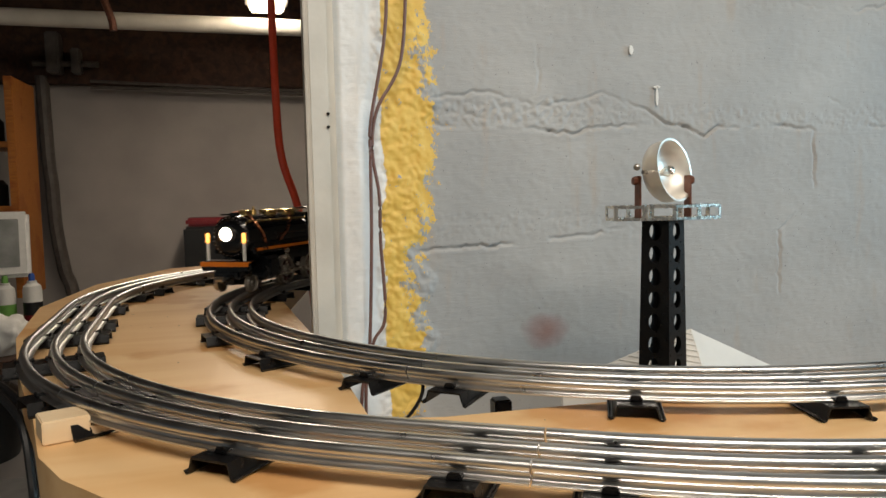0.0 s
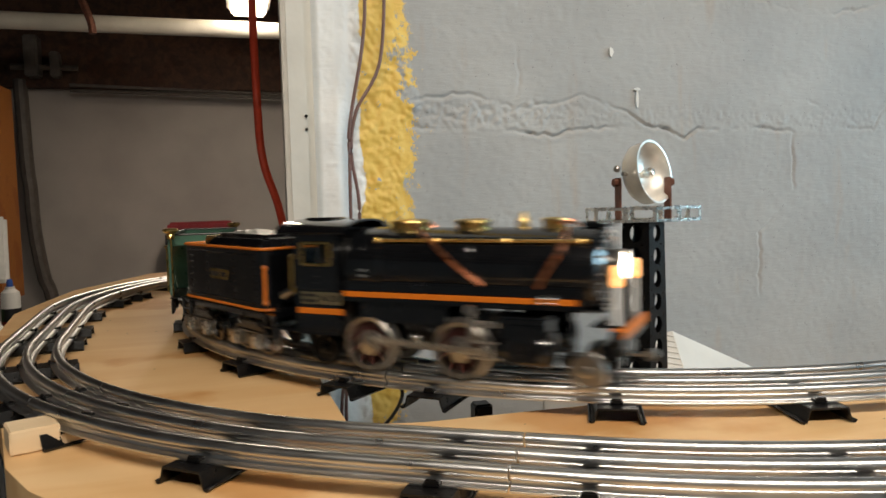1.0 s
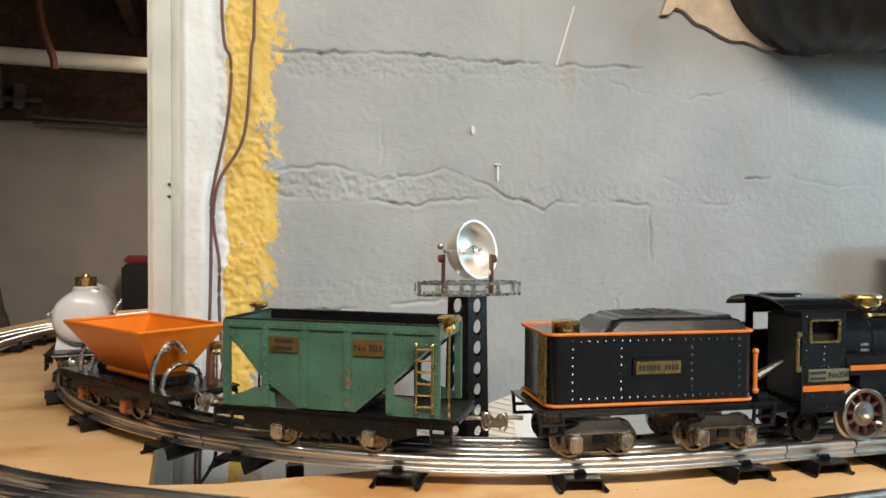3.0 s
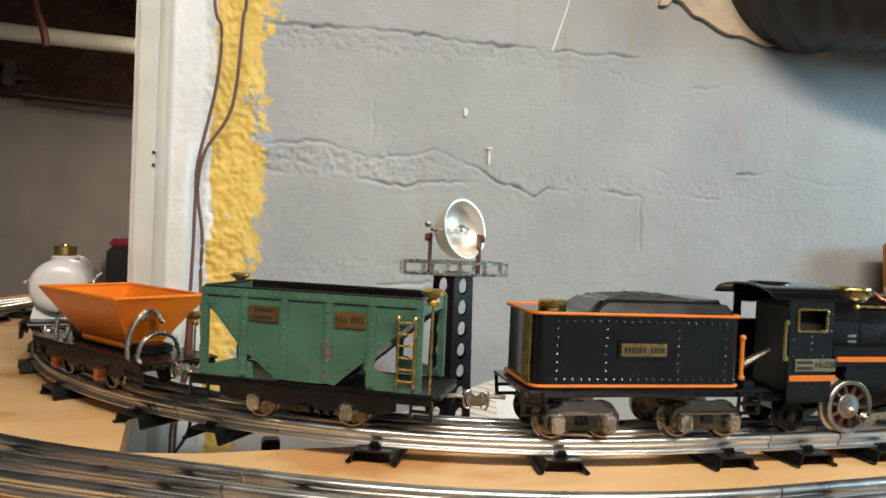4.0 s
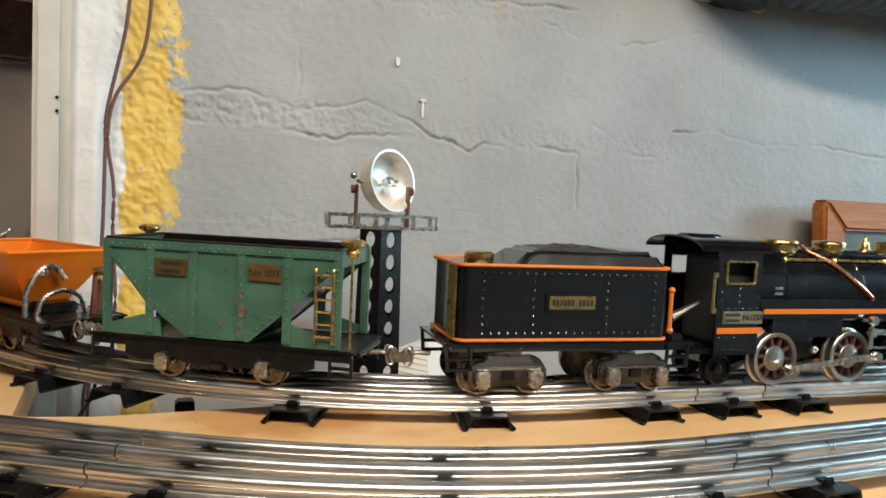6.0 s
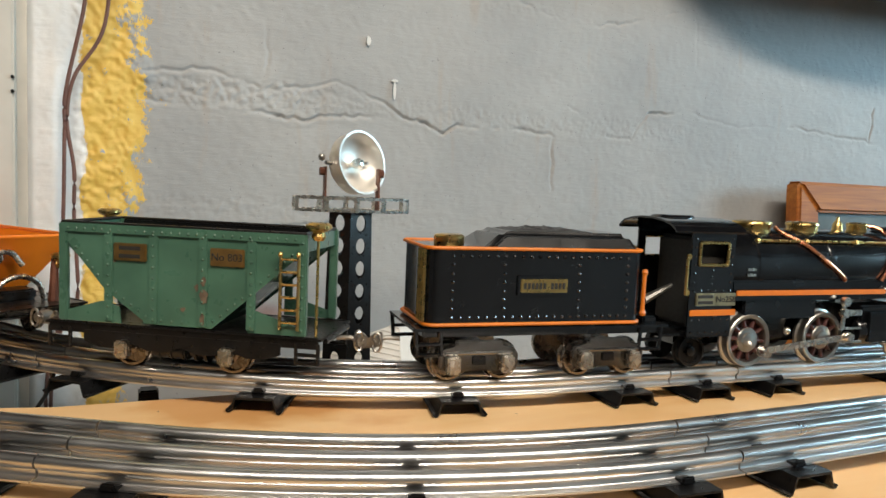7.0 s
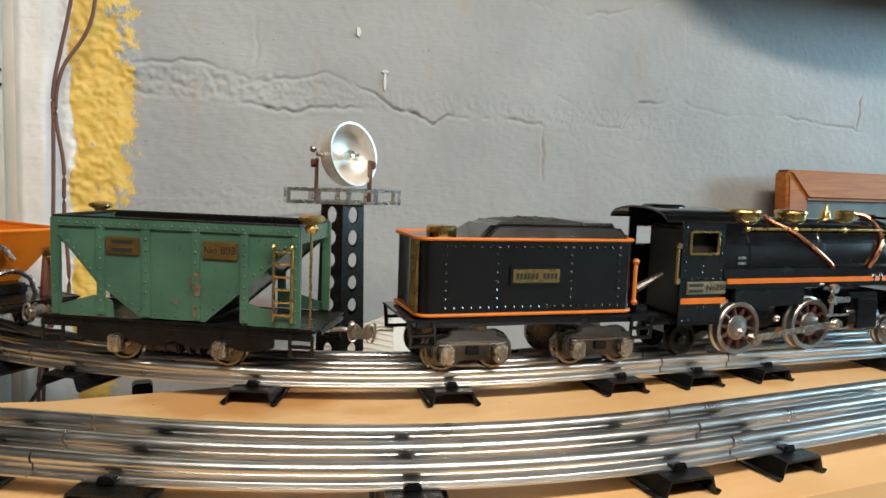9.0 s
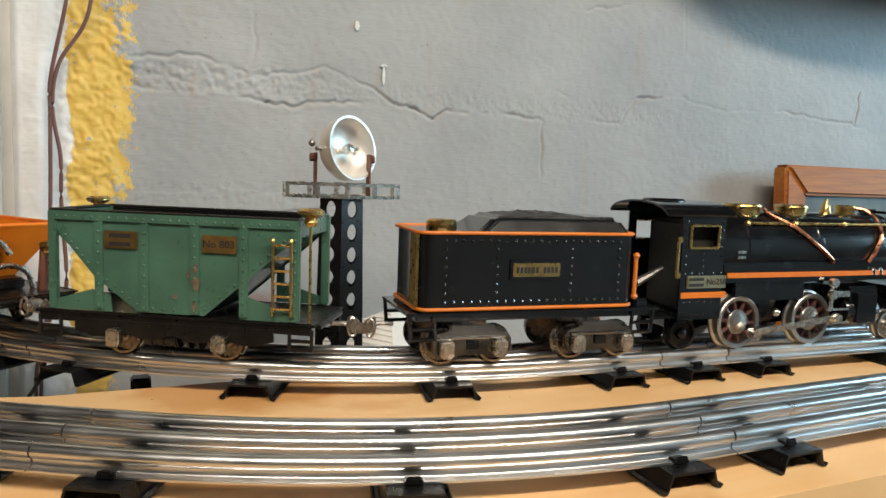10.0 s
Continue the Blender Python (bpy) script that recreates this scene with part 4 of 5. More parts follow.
def car_frame(th, half, axles, r, width=0.0235, box_mat=NICKEL):
    """Pressed frame with end steps, wheels on two axles and bright journal boxes."""
    z0, z1 = 0.0150, 0.0205
    s = Shape()
    s.box(0, 0, z1 - 0.0006, 2 * half, 2 * width + 0.003, 0.0012, 0.0004)
    for k in (-1, 1):
        s.box(0, k * width, (z0 + z1) / 2 + 0.0004, 2 * half - 0.004, 0.0010, z1 - z0)
        # sagging side frames with spring bumps
        ol = [(-half + 0.020, z0 + 0.002)]
        for i in range(13):
            x = -half + 0.020 + (2 * half - 0.040) * i / 12
            ol.append((x, z0 - 0.0035 - 0.0030 * abs(math.sin(i * math.pi / 3))))
        ol.append((half - 0.020, z0 + 0.002))
        side_plate(s, ol, k * width, 0.0014)
        for e in (-1, 1):
            a, b = e * (half - 0.0020), e * (half - 0.0125)
            for xx in (a, b):
                s.rod((xx, k * width, z0 + 0.003), (xx, k * width, 0.0080), 0.0009, 6)
            for zz in (0.0085, 0.0125):
                s.rod((a, k * width, zz), (b, k * width, zz), 0.0009, 6)
    for k in (-1, 1):
        # brake cylinder and tank between the axles, each with bands
        s.rod((-0.0150, k * width * 0.80, 0.0095), (0.0020, k * width * 0.80, 0.0095), 0.0046, 14)
        s.rod((0.0040, k * width * 0.80, 0.0100), (0.0130, k * width * 0.80, 0.0100), 0.0036, 14)
        for xx in (-0.0120, -0.0060, 0.0000, 0.0065, 0.0115):
            s.rod((xx, k * width * 0.80, 0.0096), (xx + 0.0012, k * width * 0.80, 0.0096), 0.0052, 14)
    for e in (-1, 1):
        s.rod((e * half, -width * 0.8, z1 - 0.002), (e * half, width * 0.8, z1 - 0.002), 0.0013, 8)
    part("frame", s, DARKFRAME, th)
    for ax in axles:
        for k in (-1, 1):
            s = Shape()
            wheel(s, ax, k * 0.0188, r, out=k)
            part("wheel", s, WHEEL, th)
            s = Shape()
            s.box(ax, k * (width + 0.0030), r + 0.0008, 0.0066, 0.0056, 0.0082, 0.0009)
            part("journal_box", s, box_mat, th)
        s = Shape()
        s.rod((ax, -0.018, r), (ax, 0.018, r), 0.0018, 8)
        part("axle", s, GUN, th)


def coupler(th, x, e):
    s = Shape()
    s.tube(smooth_path([(x, 0, 0.0165), (x + e * 0.008, 0, 0.0170), (x + e * 0.011, 0, 0.0140), (x + e * 0.017, 0, 0.0140), (x + e * 0.021, 0, 0.0170), (x + e * 0.021, 0.003, 0.0195)], 5), 0.0012, 8)
    s.box(x + e * 0.015, 0, 0.0137, 0.010, 0.0055, 0.0012, 0.0003)
    s.rod((x + e * 0.019, -0.004, 0.0165), (x + e * 0.019, 0.004, 0.0165), 0.0030, 12)
    s.rod((x + e * 0.019, -0.0055, 0.0165), (x + e * 0.019, 0.0055, 0.0165), 0.0013, 10)
    s.tube([(x + e * 0.021 + 0.0022 * math.cos(a), -0.004, 0.0165 + 0.0045 * math.sin(a)) for a in [math.tau * i / 12 for i in range(13)]], 0.0007, 6)
    part("coupler", s, GUN, th, "worn nickel hook coupler")


def brake_wheel(th, x, y, z0, z1, r=0.0055):
    s = Shape()
    s.rod((x, y, z0), (x, y, z1), 0.0007, 8)
    part("brake_rod", s, BRASS, th)
    s = Shape()
    s.lathe([(0, 0.0030), (r * 0.75, 0.0032), (r, 0.0022), (r, 0.0010), (r * 0.8, 0.0), (r * 0.45, -0.0012), (r * 0.55, -0.0030), (r * 0.4, -0.0050), (0, -0.0052)], Matrix.Translation((x, y, z1)), 24)
    part("brake_wheel", s, BRASS, th, "polished brass brake wheel")


def ladder(th, x0, x1, y, z0, z1, steps, material=BRASS):
    s = Shape()
    for x in (x0, x1):
        s.rod((x, y, z0), (x, y, z1), 0.0008, 8)
        s.ball((x, y - 0.0006, z1), 0.0012, 8)
    for i in range(steps):
        z = z0 + (z1 - z0) * (i + 0.6) / steps
        s.rod((x0, y, z), (x1, y, z), 0.0006, 8)
    part("ladder", s, material, th, "thin brass ladder")


def hopper_car():
    th = thing("hopper_car", "green toy hopper car with brass plates and worn paint", "toy train car", "cars of the toy train")
    zt, zb, w = 0.0680, 0.0212, 0.0240
    for k in (-1, 1):
        s = Shape()
        ol = [(-0.0600, zt), (0.0600, zt), (0.0600, 0.0605), (0.0335, 0.0370), (0.0158, 0.0218), (-0.0164, 0.0218), (-0.0380, 0.0370), (-0.0586, 0.0605), (-0.0600, 0.0605)]
        side_plate(s, ol, k * w)
        side_plate(s, [(-0.0596, zb), (-0.0596, 0.0255), (-0.0396, 0.0315), (-0.0308, 0.0290), (-0.0298, zb)], k * w)
        side_plate(s, [(0.0596, zb), (0.0596, 0.0245), (0.0373, 0.0315), (0.0331, 0.0315), (0.0331, zb)], k * w)
        part("side_sheet", s, GREEN, th)
        s = Shape()
        yk = k * (w + 0.0009)
        for x in (-0.0358, -0.0131, 0.0114, 0.0349):
            s.box(x, yk, (zt + zb) / 2 - 0.001, 0.0044, 0.0012, zt - zb - 0.004, 0.0004)
        s.box(0, yk, zt - 0.0022, 0.1202, 0.0014, 0.0044, 0.0004)
        for x in (-0.0592, 0.0592):
            s.box(x, yk - k * 0.001, (zt + zb) / 2, 0.0042, 0.0030, zt - zb, 0.0005)
        part("ribs", s, GREEN, th)
        s = Shape()
        yr = k * (w + 0.0016)
        rivets(s, [(-0.056 + 0.0043 * i, yr, zt - 0.0024) for i in range(27)])
        for x in (-0.0358, -0.0131, 0.0114, 0.0349, 0.0592):
            rivets(s, [(x, yr, zb + 0.003 + 0.0050 * i) for i in range(9)])
        for (xa, za), (xb, zb_) in (((-0.0525, 0.0565), (-0.0415, 0.0440)), ((-0.032, 0.0360), (-0.0172, 0.0255)), ((0.0305, 0.0370), (0.0163, 0.0255)), ((0.0540, 0.0585), (0.0393, 0.0450))):
            rivets(s, [(xa + (xb - xa) * i / 4, k * (w + 0.0006), za + (zb_ - za) * i / 4) for i in range(5)])
        rivets(s, [(-0.0145 + 0.0052 * i, k * (w + 0.0006), 0.0240) for i in range(4)])
        tagged(part("rivet_rows", s, GREEN, th), kind="stuff")
        for x, text in ((-0.0247, ""), (0.0233, "No 803")):
            s = Shape()
            s.box(x, k * (w + 0.0012), 0.0556, 0.0166, 0.0012, 0.0082, 0.0004)
            p = part("name_plate", s, OLD_BRASS, th, "tarnished brass plate")
            m = Matrix.Translation((x, k * (w + 0.0019), 0.0556)) @ (Matrix.Rotation(radians(90), 4, "X") if k < 0 else Matrix.Rotation(radians(180), 4, "Z") @ Matrix.Rotation(radians(90), 4, "X"))
            if text:
                lettering("plate_number", text, 0.0050, INK, p, m)
            else:
                s = Shape()
                for z in (0.0575, 0.0537):
                    s.box(x, k * (w + 0.0018), z, 0.0105, 0.0004, 0.0018)
                part("plate_lettering", s, INK, p)
    rr = random.Random(5)
    for x, z, a, b, lift in ((0.0090, 0.0405, 0.0024, 0.0020, 0.0004), (0.0122, 0.0365, 0.0022, 0.0034, 0.0016), (0.0118, 0.0440, 0.0014, 0.0022, 0.0016), (0.0015, 0.0300, 0.0014, 0.0012, 0.0004), (-0.0330, 0.0510, 0.0010, 0.0007, 0.0004), (0.0115, 0.0260, 0.0012, 0.0028, 0.0016)):
        s = Shape()
        s.slab([(x + a * rr.uniform(0.6, 1.2) * math.cos(q), z + b * rr.uniform(0.6, 1.2) * math.sin(q)) for q in [math.tau * i / 14 for i in range(14)]], 0.0002, Matrix.Translation((0, -w - lift, 0)) @ SIDE)
        part("worn_patch", s, WORN, th, "bare brown worn patch")
    for e in (-1, 1):
        # sloping end sheets and the ridge between the two bins
        a, b = (e * 0.0586, 0.0605), (e * 0.0158, zb + 0.001)
        for nm, ol, x in (("end_slope", [(a[0], a[1]), (b[0], b[1]), (b[0], b[1] - 0.0009), (a[0], a[1] - 0.0012)], -0.0015), ("bin_ridge", [(e * 0.0150, zb + 0.001), (0.0, 0.040), (0.0, 0.0388), (e * 0.0140, zb)], -0.0045)):
            s = Shape()
            s.slab(ol, 2 * w - 0.001, Matrix.Translation((x, w - 0.0005, 0)) @ SIDE)
            part(nm, s, GREEN, th)
        s = Shape()
        s.box(e * 0.0596, 0, zt - 0.004, 0.0012, 2 * w, 0.008)
        part("end_rail", s, GREEN, th)
    s = Shape()
    for k in (-1, 1):
        s.rod((-0.0600, k * w, zt + 0.0002), (0.0600, k * w, zt + 0.0002), 0.0009, 8)
    for e in (-0.0596, 0.0596):
        s.rod((e, -w, zt + 0.0002), (e, w, zt + 0.0002), 0.0009, 8)
    part("top_rim", s, DARKFRAME, th, "worn dark top edge")
    # black plates added against the side sheets to make the bin inside dark
    for k in (-1, 1):
        s = Shape()
        side_plate(s, [(-0.0580, zt - 0.0005), (0.0580, zt - 0.0005), (0.0580, 0.0610), (0.0150, 0.0232), (-0.0150, 0.0232), (-0.0580, 0.0610)], k * (w - 0.0010))
        part("inner_lining", s, BLACK_TIN, th, "thin black plate added to darken the bin inside")
    ladder(th, 0.0495, 0.0580, -w - 0.0028, 0.0242, 0.0590, 6)
    ladder(th, -0.0580, -0.0495, w + 0.0028, 0.0242, 0.0590, 6)
    brake_wheel(th, 0.0655, -0.0225, 0.0205, 0.0705, 0.0060)
    brake_wheel(th, -0.0645, 0.0205, 0.0205, 0.0700, 0.0060)
    car_frame(th, 0.0690, (-0.0275, 0.0240), 0.0088)
    coupler(th, 0.0690, 1)
    coupler(th, -0.0690, -1)
    return th


def dump_car():
    th = thing("dump_car", "orange tipping toy dump car on a brown frame", "toy train car", "cars of the toy train")
    top, bot = [(-0.047, -0.030), (0.047, -0.030), (0.047, 0.030), (-0.047, 0.030)], [(-0.030, -0.011), (0.030, -0.011), (0.030, 0.011), (-0.030, 0.011)]
    zt, zb = 0.0555, 0.0255
    s = Shape()
    for grow in (0.0, -0.0010):
        o = [s.bm.verts.new((x + math.copysign(grow, x), y + math.copysign(grow, y), zt)) for x, y in top]
        q = [s.bm.verts.new((x + math.copysign(grow, x), y + math.copysign(grow, y), zb - grow)) for x, y in bot]
        for i in range(4):
            s.bm.faces.new((o[i], o[(i + 1) % 4], q[(i + 1) % 4], q[i]))
        s.bm.faces.new(q)
    part("tub", s, ORANGE, th, "orange enamelled tub")
    s = Shape()
    for i in range(4):
        (xa, ya), (xb, yb) = top[i], top[(i + 1) % 4]
        s.rod((xa, ya, zt), (xb, yb, zt), 0.0011, 8)
    s.rod((-0.027, -0.009, zb - 0.001), (0.027, -0.009, zb - 0.001), 0.003, 12)
    part("tub_rim", s, ORANGE, th)
    for e in (-1, 1):
        s = Shape()
        x = e * 0.0455
        s.tube(smooth_path([(x, -0.020, 0.0205), (x, -0.019, 0.034), (x, -0.012, 0.046), (x, -0.004, 0.047), (x, 0.002, 0.040)], 6), 0.0016, 8)
        s.tube(smooth_path([(x, -0.014, 0.0205), (x, -0.010, 0.030), (x, 0.0, 0.034), (x, 0.010, 0.030), (x, 0.014, 0.0205)], 6), 0.0016, 8)
        s.ball((x - 0.0012, -0.010, 0.0445), 0.0030, 10)
        part("rocker", s, NICKEL, th, "pale metal tipping rocker")
    s = Shape()
    s.box(0, 0, 0.0235, 0.090, 0.020, 0.006, 0.001)
    part("cradle", s, DARKFRAME, th)
    for k in (-1, 1):
        s = Shape()
        side_plate(s, [(-0.012, 0.0175), (-0.006, 0.024), (0.006, 0.024), (0.012, 0.0175)], k * 0.024)
        part("gusset", s, DARKFRAME, th)
    s = Shape()
    for k, e in ((-1, 1),):
        s.rod((0.0575, 0.012, 0.0205), (0.0560, 0.014, 0.046), 0.0028, 8, 0.0018)
    part("tip_lever", s, RUST, th, "brown tipping lever")
    brake_wheel(th, 0.0595, 0.015, 0.0205, 0.0440, 0.0050)
    car_frame(th, 0.0700, (-0.0275, 0.0275), 0.0088, box_mat=COPPER)
    coupler(th, 0.067, 1)
    coupler(th, -0.067, -1)
    return th


def tank_car():
    th = thing("tank_car", "white toy tank car with a brass dome", "toy train car", "cars of the toy train")
    R, zc = 0.0215, 0.046
    s = Shape()
    s.lathe([(0, -0.0555), (R * 0.5, -0.0548), (R * 0.85, -0.0525), (R, -0.0490), (R, 0.0490), (R * 0.85, 0.0525), (R * 0.5, 0.0548), (0, 0.0555)], Matrix.Translation((0, 0, zc)) @ Matrix.Rotation(radians(90), 4, "Y"), 40)
    part("tank", s, WHITE_TANK, th, sharp=60)
    s = Shape()
    s.lathe([(0.0105, -0.004), (0.0105, 0.0), (0.0085, 0.0015), (0, 0.0015)], Matrix.Translation((0.012, 0, zc + R)), 24)
    part("dome_collar", s, WHITE_TANK, th)
    s = Shape()
    s.lathe([(0.0085, 0.0), (0.0085, 0.0085), (0.0088, 0.0090), (0.0078, 0.0105), (0.003, 0.0108), (0.0025, 0.0125), (0, 0.0128)], Matrix.Translation((0.012, 0, zc + R - 0.001)), 24)
    part("dome", s, BRASS, th, "polished brass tank dome")
    s = Shape()
    for k in (-1, 1):
        s.rod((-0.056, k * (R + 0.0018), zc + 0.004), (0.056, k * (R + 0.0018), zc + 0.004), 0.0008, 8)
        for x in (-0.054, -0.018, 0.018, 0.054):
            s.rod((x, k * R * 0.97, zc + 0.004), (x, k * (R + 0.002), zc + 0.004), 0.0007, 6)
            s.ball((x, k * (R + 0.0018), zc + 0.004), 0.0015, 8)
    part("hand_rails", s, NICKEL, th)
    for e in (-1, 1):
        s = Shape()
        s.slab([(-0.020, 0.0200), (0.020, 0.0200), (0.017, 0.034), (0.0, 0.0275), (-0.017, 0.034)], 0.006, Matrix.Translation((e * 0.042 - 0.003, 0, 0)) @ Matrix(((0, 0, 1, 0), (1, 0, 0, 0), (0, 1, 0, 0), (0, 0, 0, 1))))
        part("saddle", s, WHITE_TANK, th)
    car_frame(th, 0.0670, (-0.0255, 0.0255), 0.0088)
    coupler(th, 0.067, 1)
    coupler(th, -0.067, -1)
    return th


def tender():
    th = thing("tender", "black toy tender with orange trim and a coal load", "toy tender")
    w, zb, zt, x0, x1 = 0.0240, 0.0272, 0.0642, -0.0580, 0.0565
    rr = 0.006
    ol = []
    for cx, cy, a0 in ((x1 - rr, w - rr, 0), (x0 + rr, w - rr, 90), (x0 + rr, -w + rr, 180), (x1 - rr, -w + rr, 270)):
        ol += [(cx + rr * math.cos(radians(a0 + i * 15)), cy + rr * math.sin(radians(a0 + i * 15))) for i in range(7)]
    s = Shape()
    s.slab(ol, zt - zb, pose(0, 0, zb))
    part("body", s, BLACK, th)
    for z, nm in ((zt, "top_trim"), (zb + 0.0006, "bottom_trim")):
        s = Shape()
        k = 1.012
        s.tube([(x * k - 0.0004, y * k, z) for x, y in ol] + [(ol[0][0] * k - 0.0004, ol[0][1] * k, z)], 0.0009, 8)
        part(nm, s, ORANGE_LINE, th, "orange painted trim line")
    # coal load: a bevelled chrome-edged hood with a lumpy crown
    s = Shape()
    lo = [(-0.0295, -0.0222), (0.0550, -0.0222), (0.0550, 0.0222), (-0.0295, 0.0222)]
    hi = [(-0.0185, -0.0175), (0.0505, -0.0175), (0.0505, 0.0175), (-0.0185, 0.0175)]
    a = [s.bm.verts.new((x, y, zt)) for x, y in lo]
    b = [s.bm.verts.new((x, y, zt + 0.0080)) for x, y in hi]
    for i in range(4):
        s.bm.faces.new((a[i], a[(i + 1) % 4], b[(i + 1) % 4], b[i]))
    s.bm.faces.new(b)
    bmesh.ops.bevel(s.bm, geom=[e for e in s.bm.edges if len(e.link_faces) == 2], offset=0.0030, segments=5, affect="EDGES")
    part("coal_hood", s, BLACK, th)
    s = Shape()
    bmesh.ops.create_grid(s.bm, x_segments=60, y_segments=34, size=0.5)
    for v in s.bm.verts:
        x, y = v.co.x * 0.050 + 0.009, v.co.y * 0.028
        d = max(abs(v.co.x) * 2, abs(v.co.y) * 2)
        lump = 0.5 + 0.5 * noise.noise((x * 190, y * 190, 3.0))
        ridge = abs(noise.noise((x * 300, y * 300, 9.0)))
        v.co = (x, y, zt + 0.0076 + (1 - d ** 4) * (0.0010 + 0.0016 * lump + 0.0010 * ridge) * (1.15 - d * 0.6))
    part("coal", s, COAL, th, "pressed black coal load")
    s = Shape()
    s.lathe([(0, 0.0050), (0.0066, 0.0048), (0.0075, 0.0040), (0.0075, 0.0), (0.0068, -0.001)], Matrix.Translation((-0.0430, -0.006, zt + 0.0005)), 28)
    part("water_filler", s, BRASS, th, "polished brass water filler cap")
    s = Shape()
    for k in (-1, 1):
        y = k * (w + 0.0002)
        rivets(s, [(-0.0462 + 0.0930 * i / 21, y, 0.0605) for i in range(22)], 0.00085)
        rivets(s, [(-0.0462 + 0.0930 * i / 21, y, 0.0312) for i in range(22)], 0.00085)
        for x in (-0.0462, -0.0200, 0.0197, 0.0468):
            rivets(s, [(x, y, 0.0355 + 0.0042 * i) for i in range(6)], 0.00085)
    tagged(part("rivet_rows", s, BLACK, th), kind="stuff")
    for k in (-1, 1):
        s = Shape()
        s.box(0.0006, k * (w + 0.0006), 0.0465, 0.0282, 0.0010, 0.0098, 0.0003)
        p = part("plate_frame", s, BLACK, th)
        s = Shape()
        s.box(0.0006, k * (w + 0.0010), 0.0465, 0.0250, 0.0012, 0.0066, 0.0003)
        p2 = part("name_plate", s, BRASS, p, "brass plate with dark lettering bars")
        s = Shape()
        for i in range(11):
            if i != 6:
                s.box(-0.0097 + 0.00205 * i, k * (w + 0.00165), 0.0465, 0.00135, 0.0004, 0.0030)
        part("plate_lettering", s, INK, p)
    for k in (-1, 1):
        s = Shape()
        s.rod((x1 + 0.0010, k * (w - 0.001), zb + 0.004), (x1 + 0.0010, k * (w - 0.001), zt - 0.010), 0.0011, 8)
        for z in (zb + 0.005, zt - 0.011):
            s.ball((x1 + 0.0012, k * (w - 0.001), z), 0.0018, 8)
        part("grab_rail", s, ORANGE_LINE, th, "orange grab rail")
    for y in (-0.0205, -0.0165, -0.0125):
        s = Shape()
        s.rod((x0 - 0.0012, y, zb + 0.002), (x0 - 0.0012, y, zt - 0.001), 0.0010, 8)
        part("rear_rail", s, BRASS, th, "vertical brass rail")
    s = Shape()
    s.box(0.0040, 0, 0.0255, 0.1370, 0.050, 0.0014, 0.0004)
    s.box(0.0040, 0, 0.0235, 0.1270, 0.046, 0.0036, 0.0006)
    for e in (-1, 1):
        for k in (-1, 1):
            xe = 0.0030 + e * 0.0660
            xi = 0.0030 + e * 0.0540
            for x in (xe, xi):
                s.rod((x, k * 0.0238, 0.0255), (x - e * 0.001, k * 0.0238, 0.0130), 0.0011, 6)
            for z in (0.0135, 0.0185):
                s.rod((xe, k * 0.0238, z), (xi, k * 0.0238, z), 0.0010, 6)
    s.box(x1 + 0.008, 0, 0.0275, 0.008, 0.040, 0.005, 0.001)
    s.box(x1 + 0.005, 0, 0.0310, 0.006, 0.036, 0.004, 0.001)
    part("deck", s, BLACK, th)
    for c in (-0.0313, 0.0382):
        s = Shape()
        s.box(c, 0, 0.0150, 0.012, 0.044, 0.006, 0.001)
        tr = part("truck", s, DARK_STEEL, th, "worn steel truck frame")
        for k in (-1, 1):
            y = k * 0.0232
            s = Shape()
            ol2 = [(c - 0.0200, 0.0075), (c - 0.0180, 0.0045), (c - 0.0090, 0.0035), (c - 0.0060, 0.0060), (c + 0.0060, 0.0060), (c + 0.0090, 0.0035), (c + 0.0180, 0.0045), (c + 0.0200, 0.0075),
                   (c + 0.0206, 0.0130), (c + 0.0180, 0.0165), (c + 0.0120, 0.0168), (c + 0.0115, 0.0200), (c - 0.0115, 0.0200), (c - 0.0120, 0.0168), (c - 0.0180, 0.0165), (c - 0.0206, 0.0130)]
            side_plate(s, ol2, y, 0.0024)
            bmesh.ops.bevel(s.bm, geom=list(s.bm.edges), offset=0.0005, segments=2, affect="EDGES")
            s.box(c, y + k * 0.0016, 0.0190, 0.0225, 0.0010, 0.0028, 0.0004)
            s.rod((c - 0.017, y + k * 0.0013, 0.0140), (c + 0.017, y + k * 0.0013, 0.0140), 0.0009, 8)
            part("truck_side", s, DARK_STEEL, tr)
            # black plate laid on the side in place of the shade in its slot
            s = Shape()
            s.box(c, k * 0.0250, 0.0105, 0.0066, 0.0008, 0.0042, 0.0003)
            part("slot_shade", s, BLACK, tr)
        for ax in (c - 0.0136, c + 0.0136):
            for k in (-1, 1):
                s = Shape()
                wheel(s, ax, k * 0.0190, 0.0090, out=k)
                part("wheel", s, WHEEL, tr)
                s = Shape()
                s.box(ax, k * 0.0268, 0.0092, 0.0066, 0.0056, 0.0086, 0.0010)
                part("journal_box", s, NICKEL, tr)
    coupler(th, -0.0645, -1)
    s = Shape()
    s.box(0.072, 0, 0.0185, 0.020, 0.008, 0.0012, 0.0003)
    part("drawbar", s, DARKFRAME, th)
    return th


DRIVER_R = 0.0150


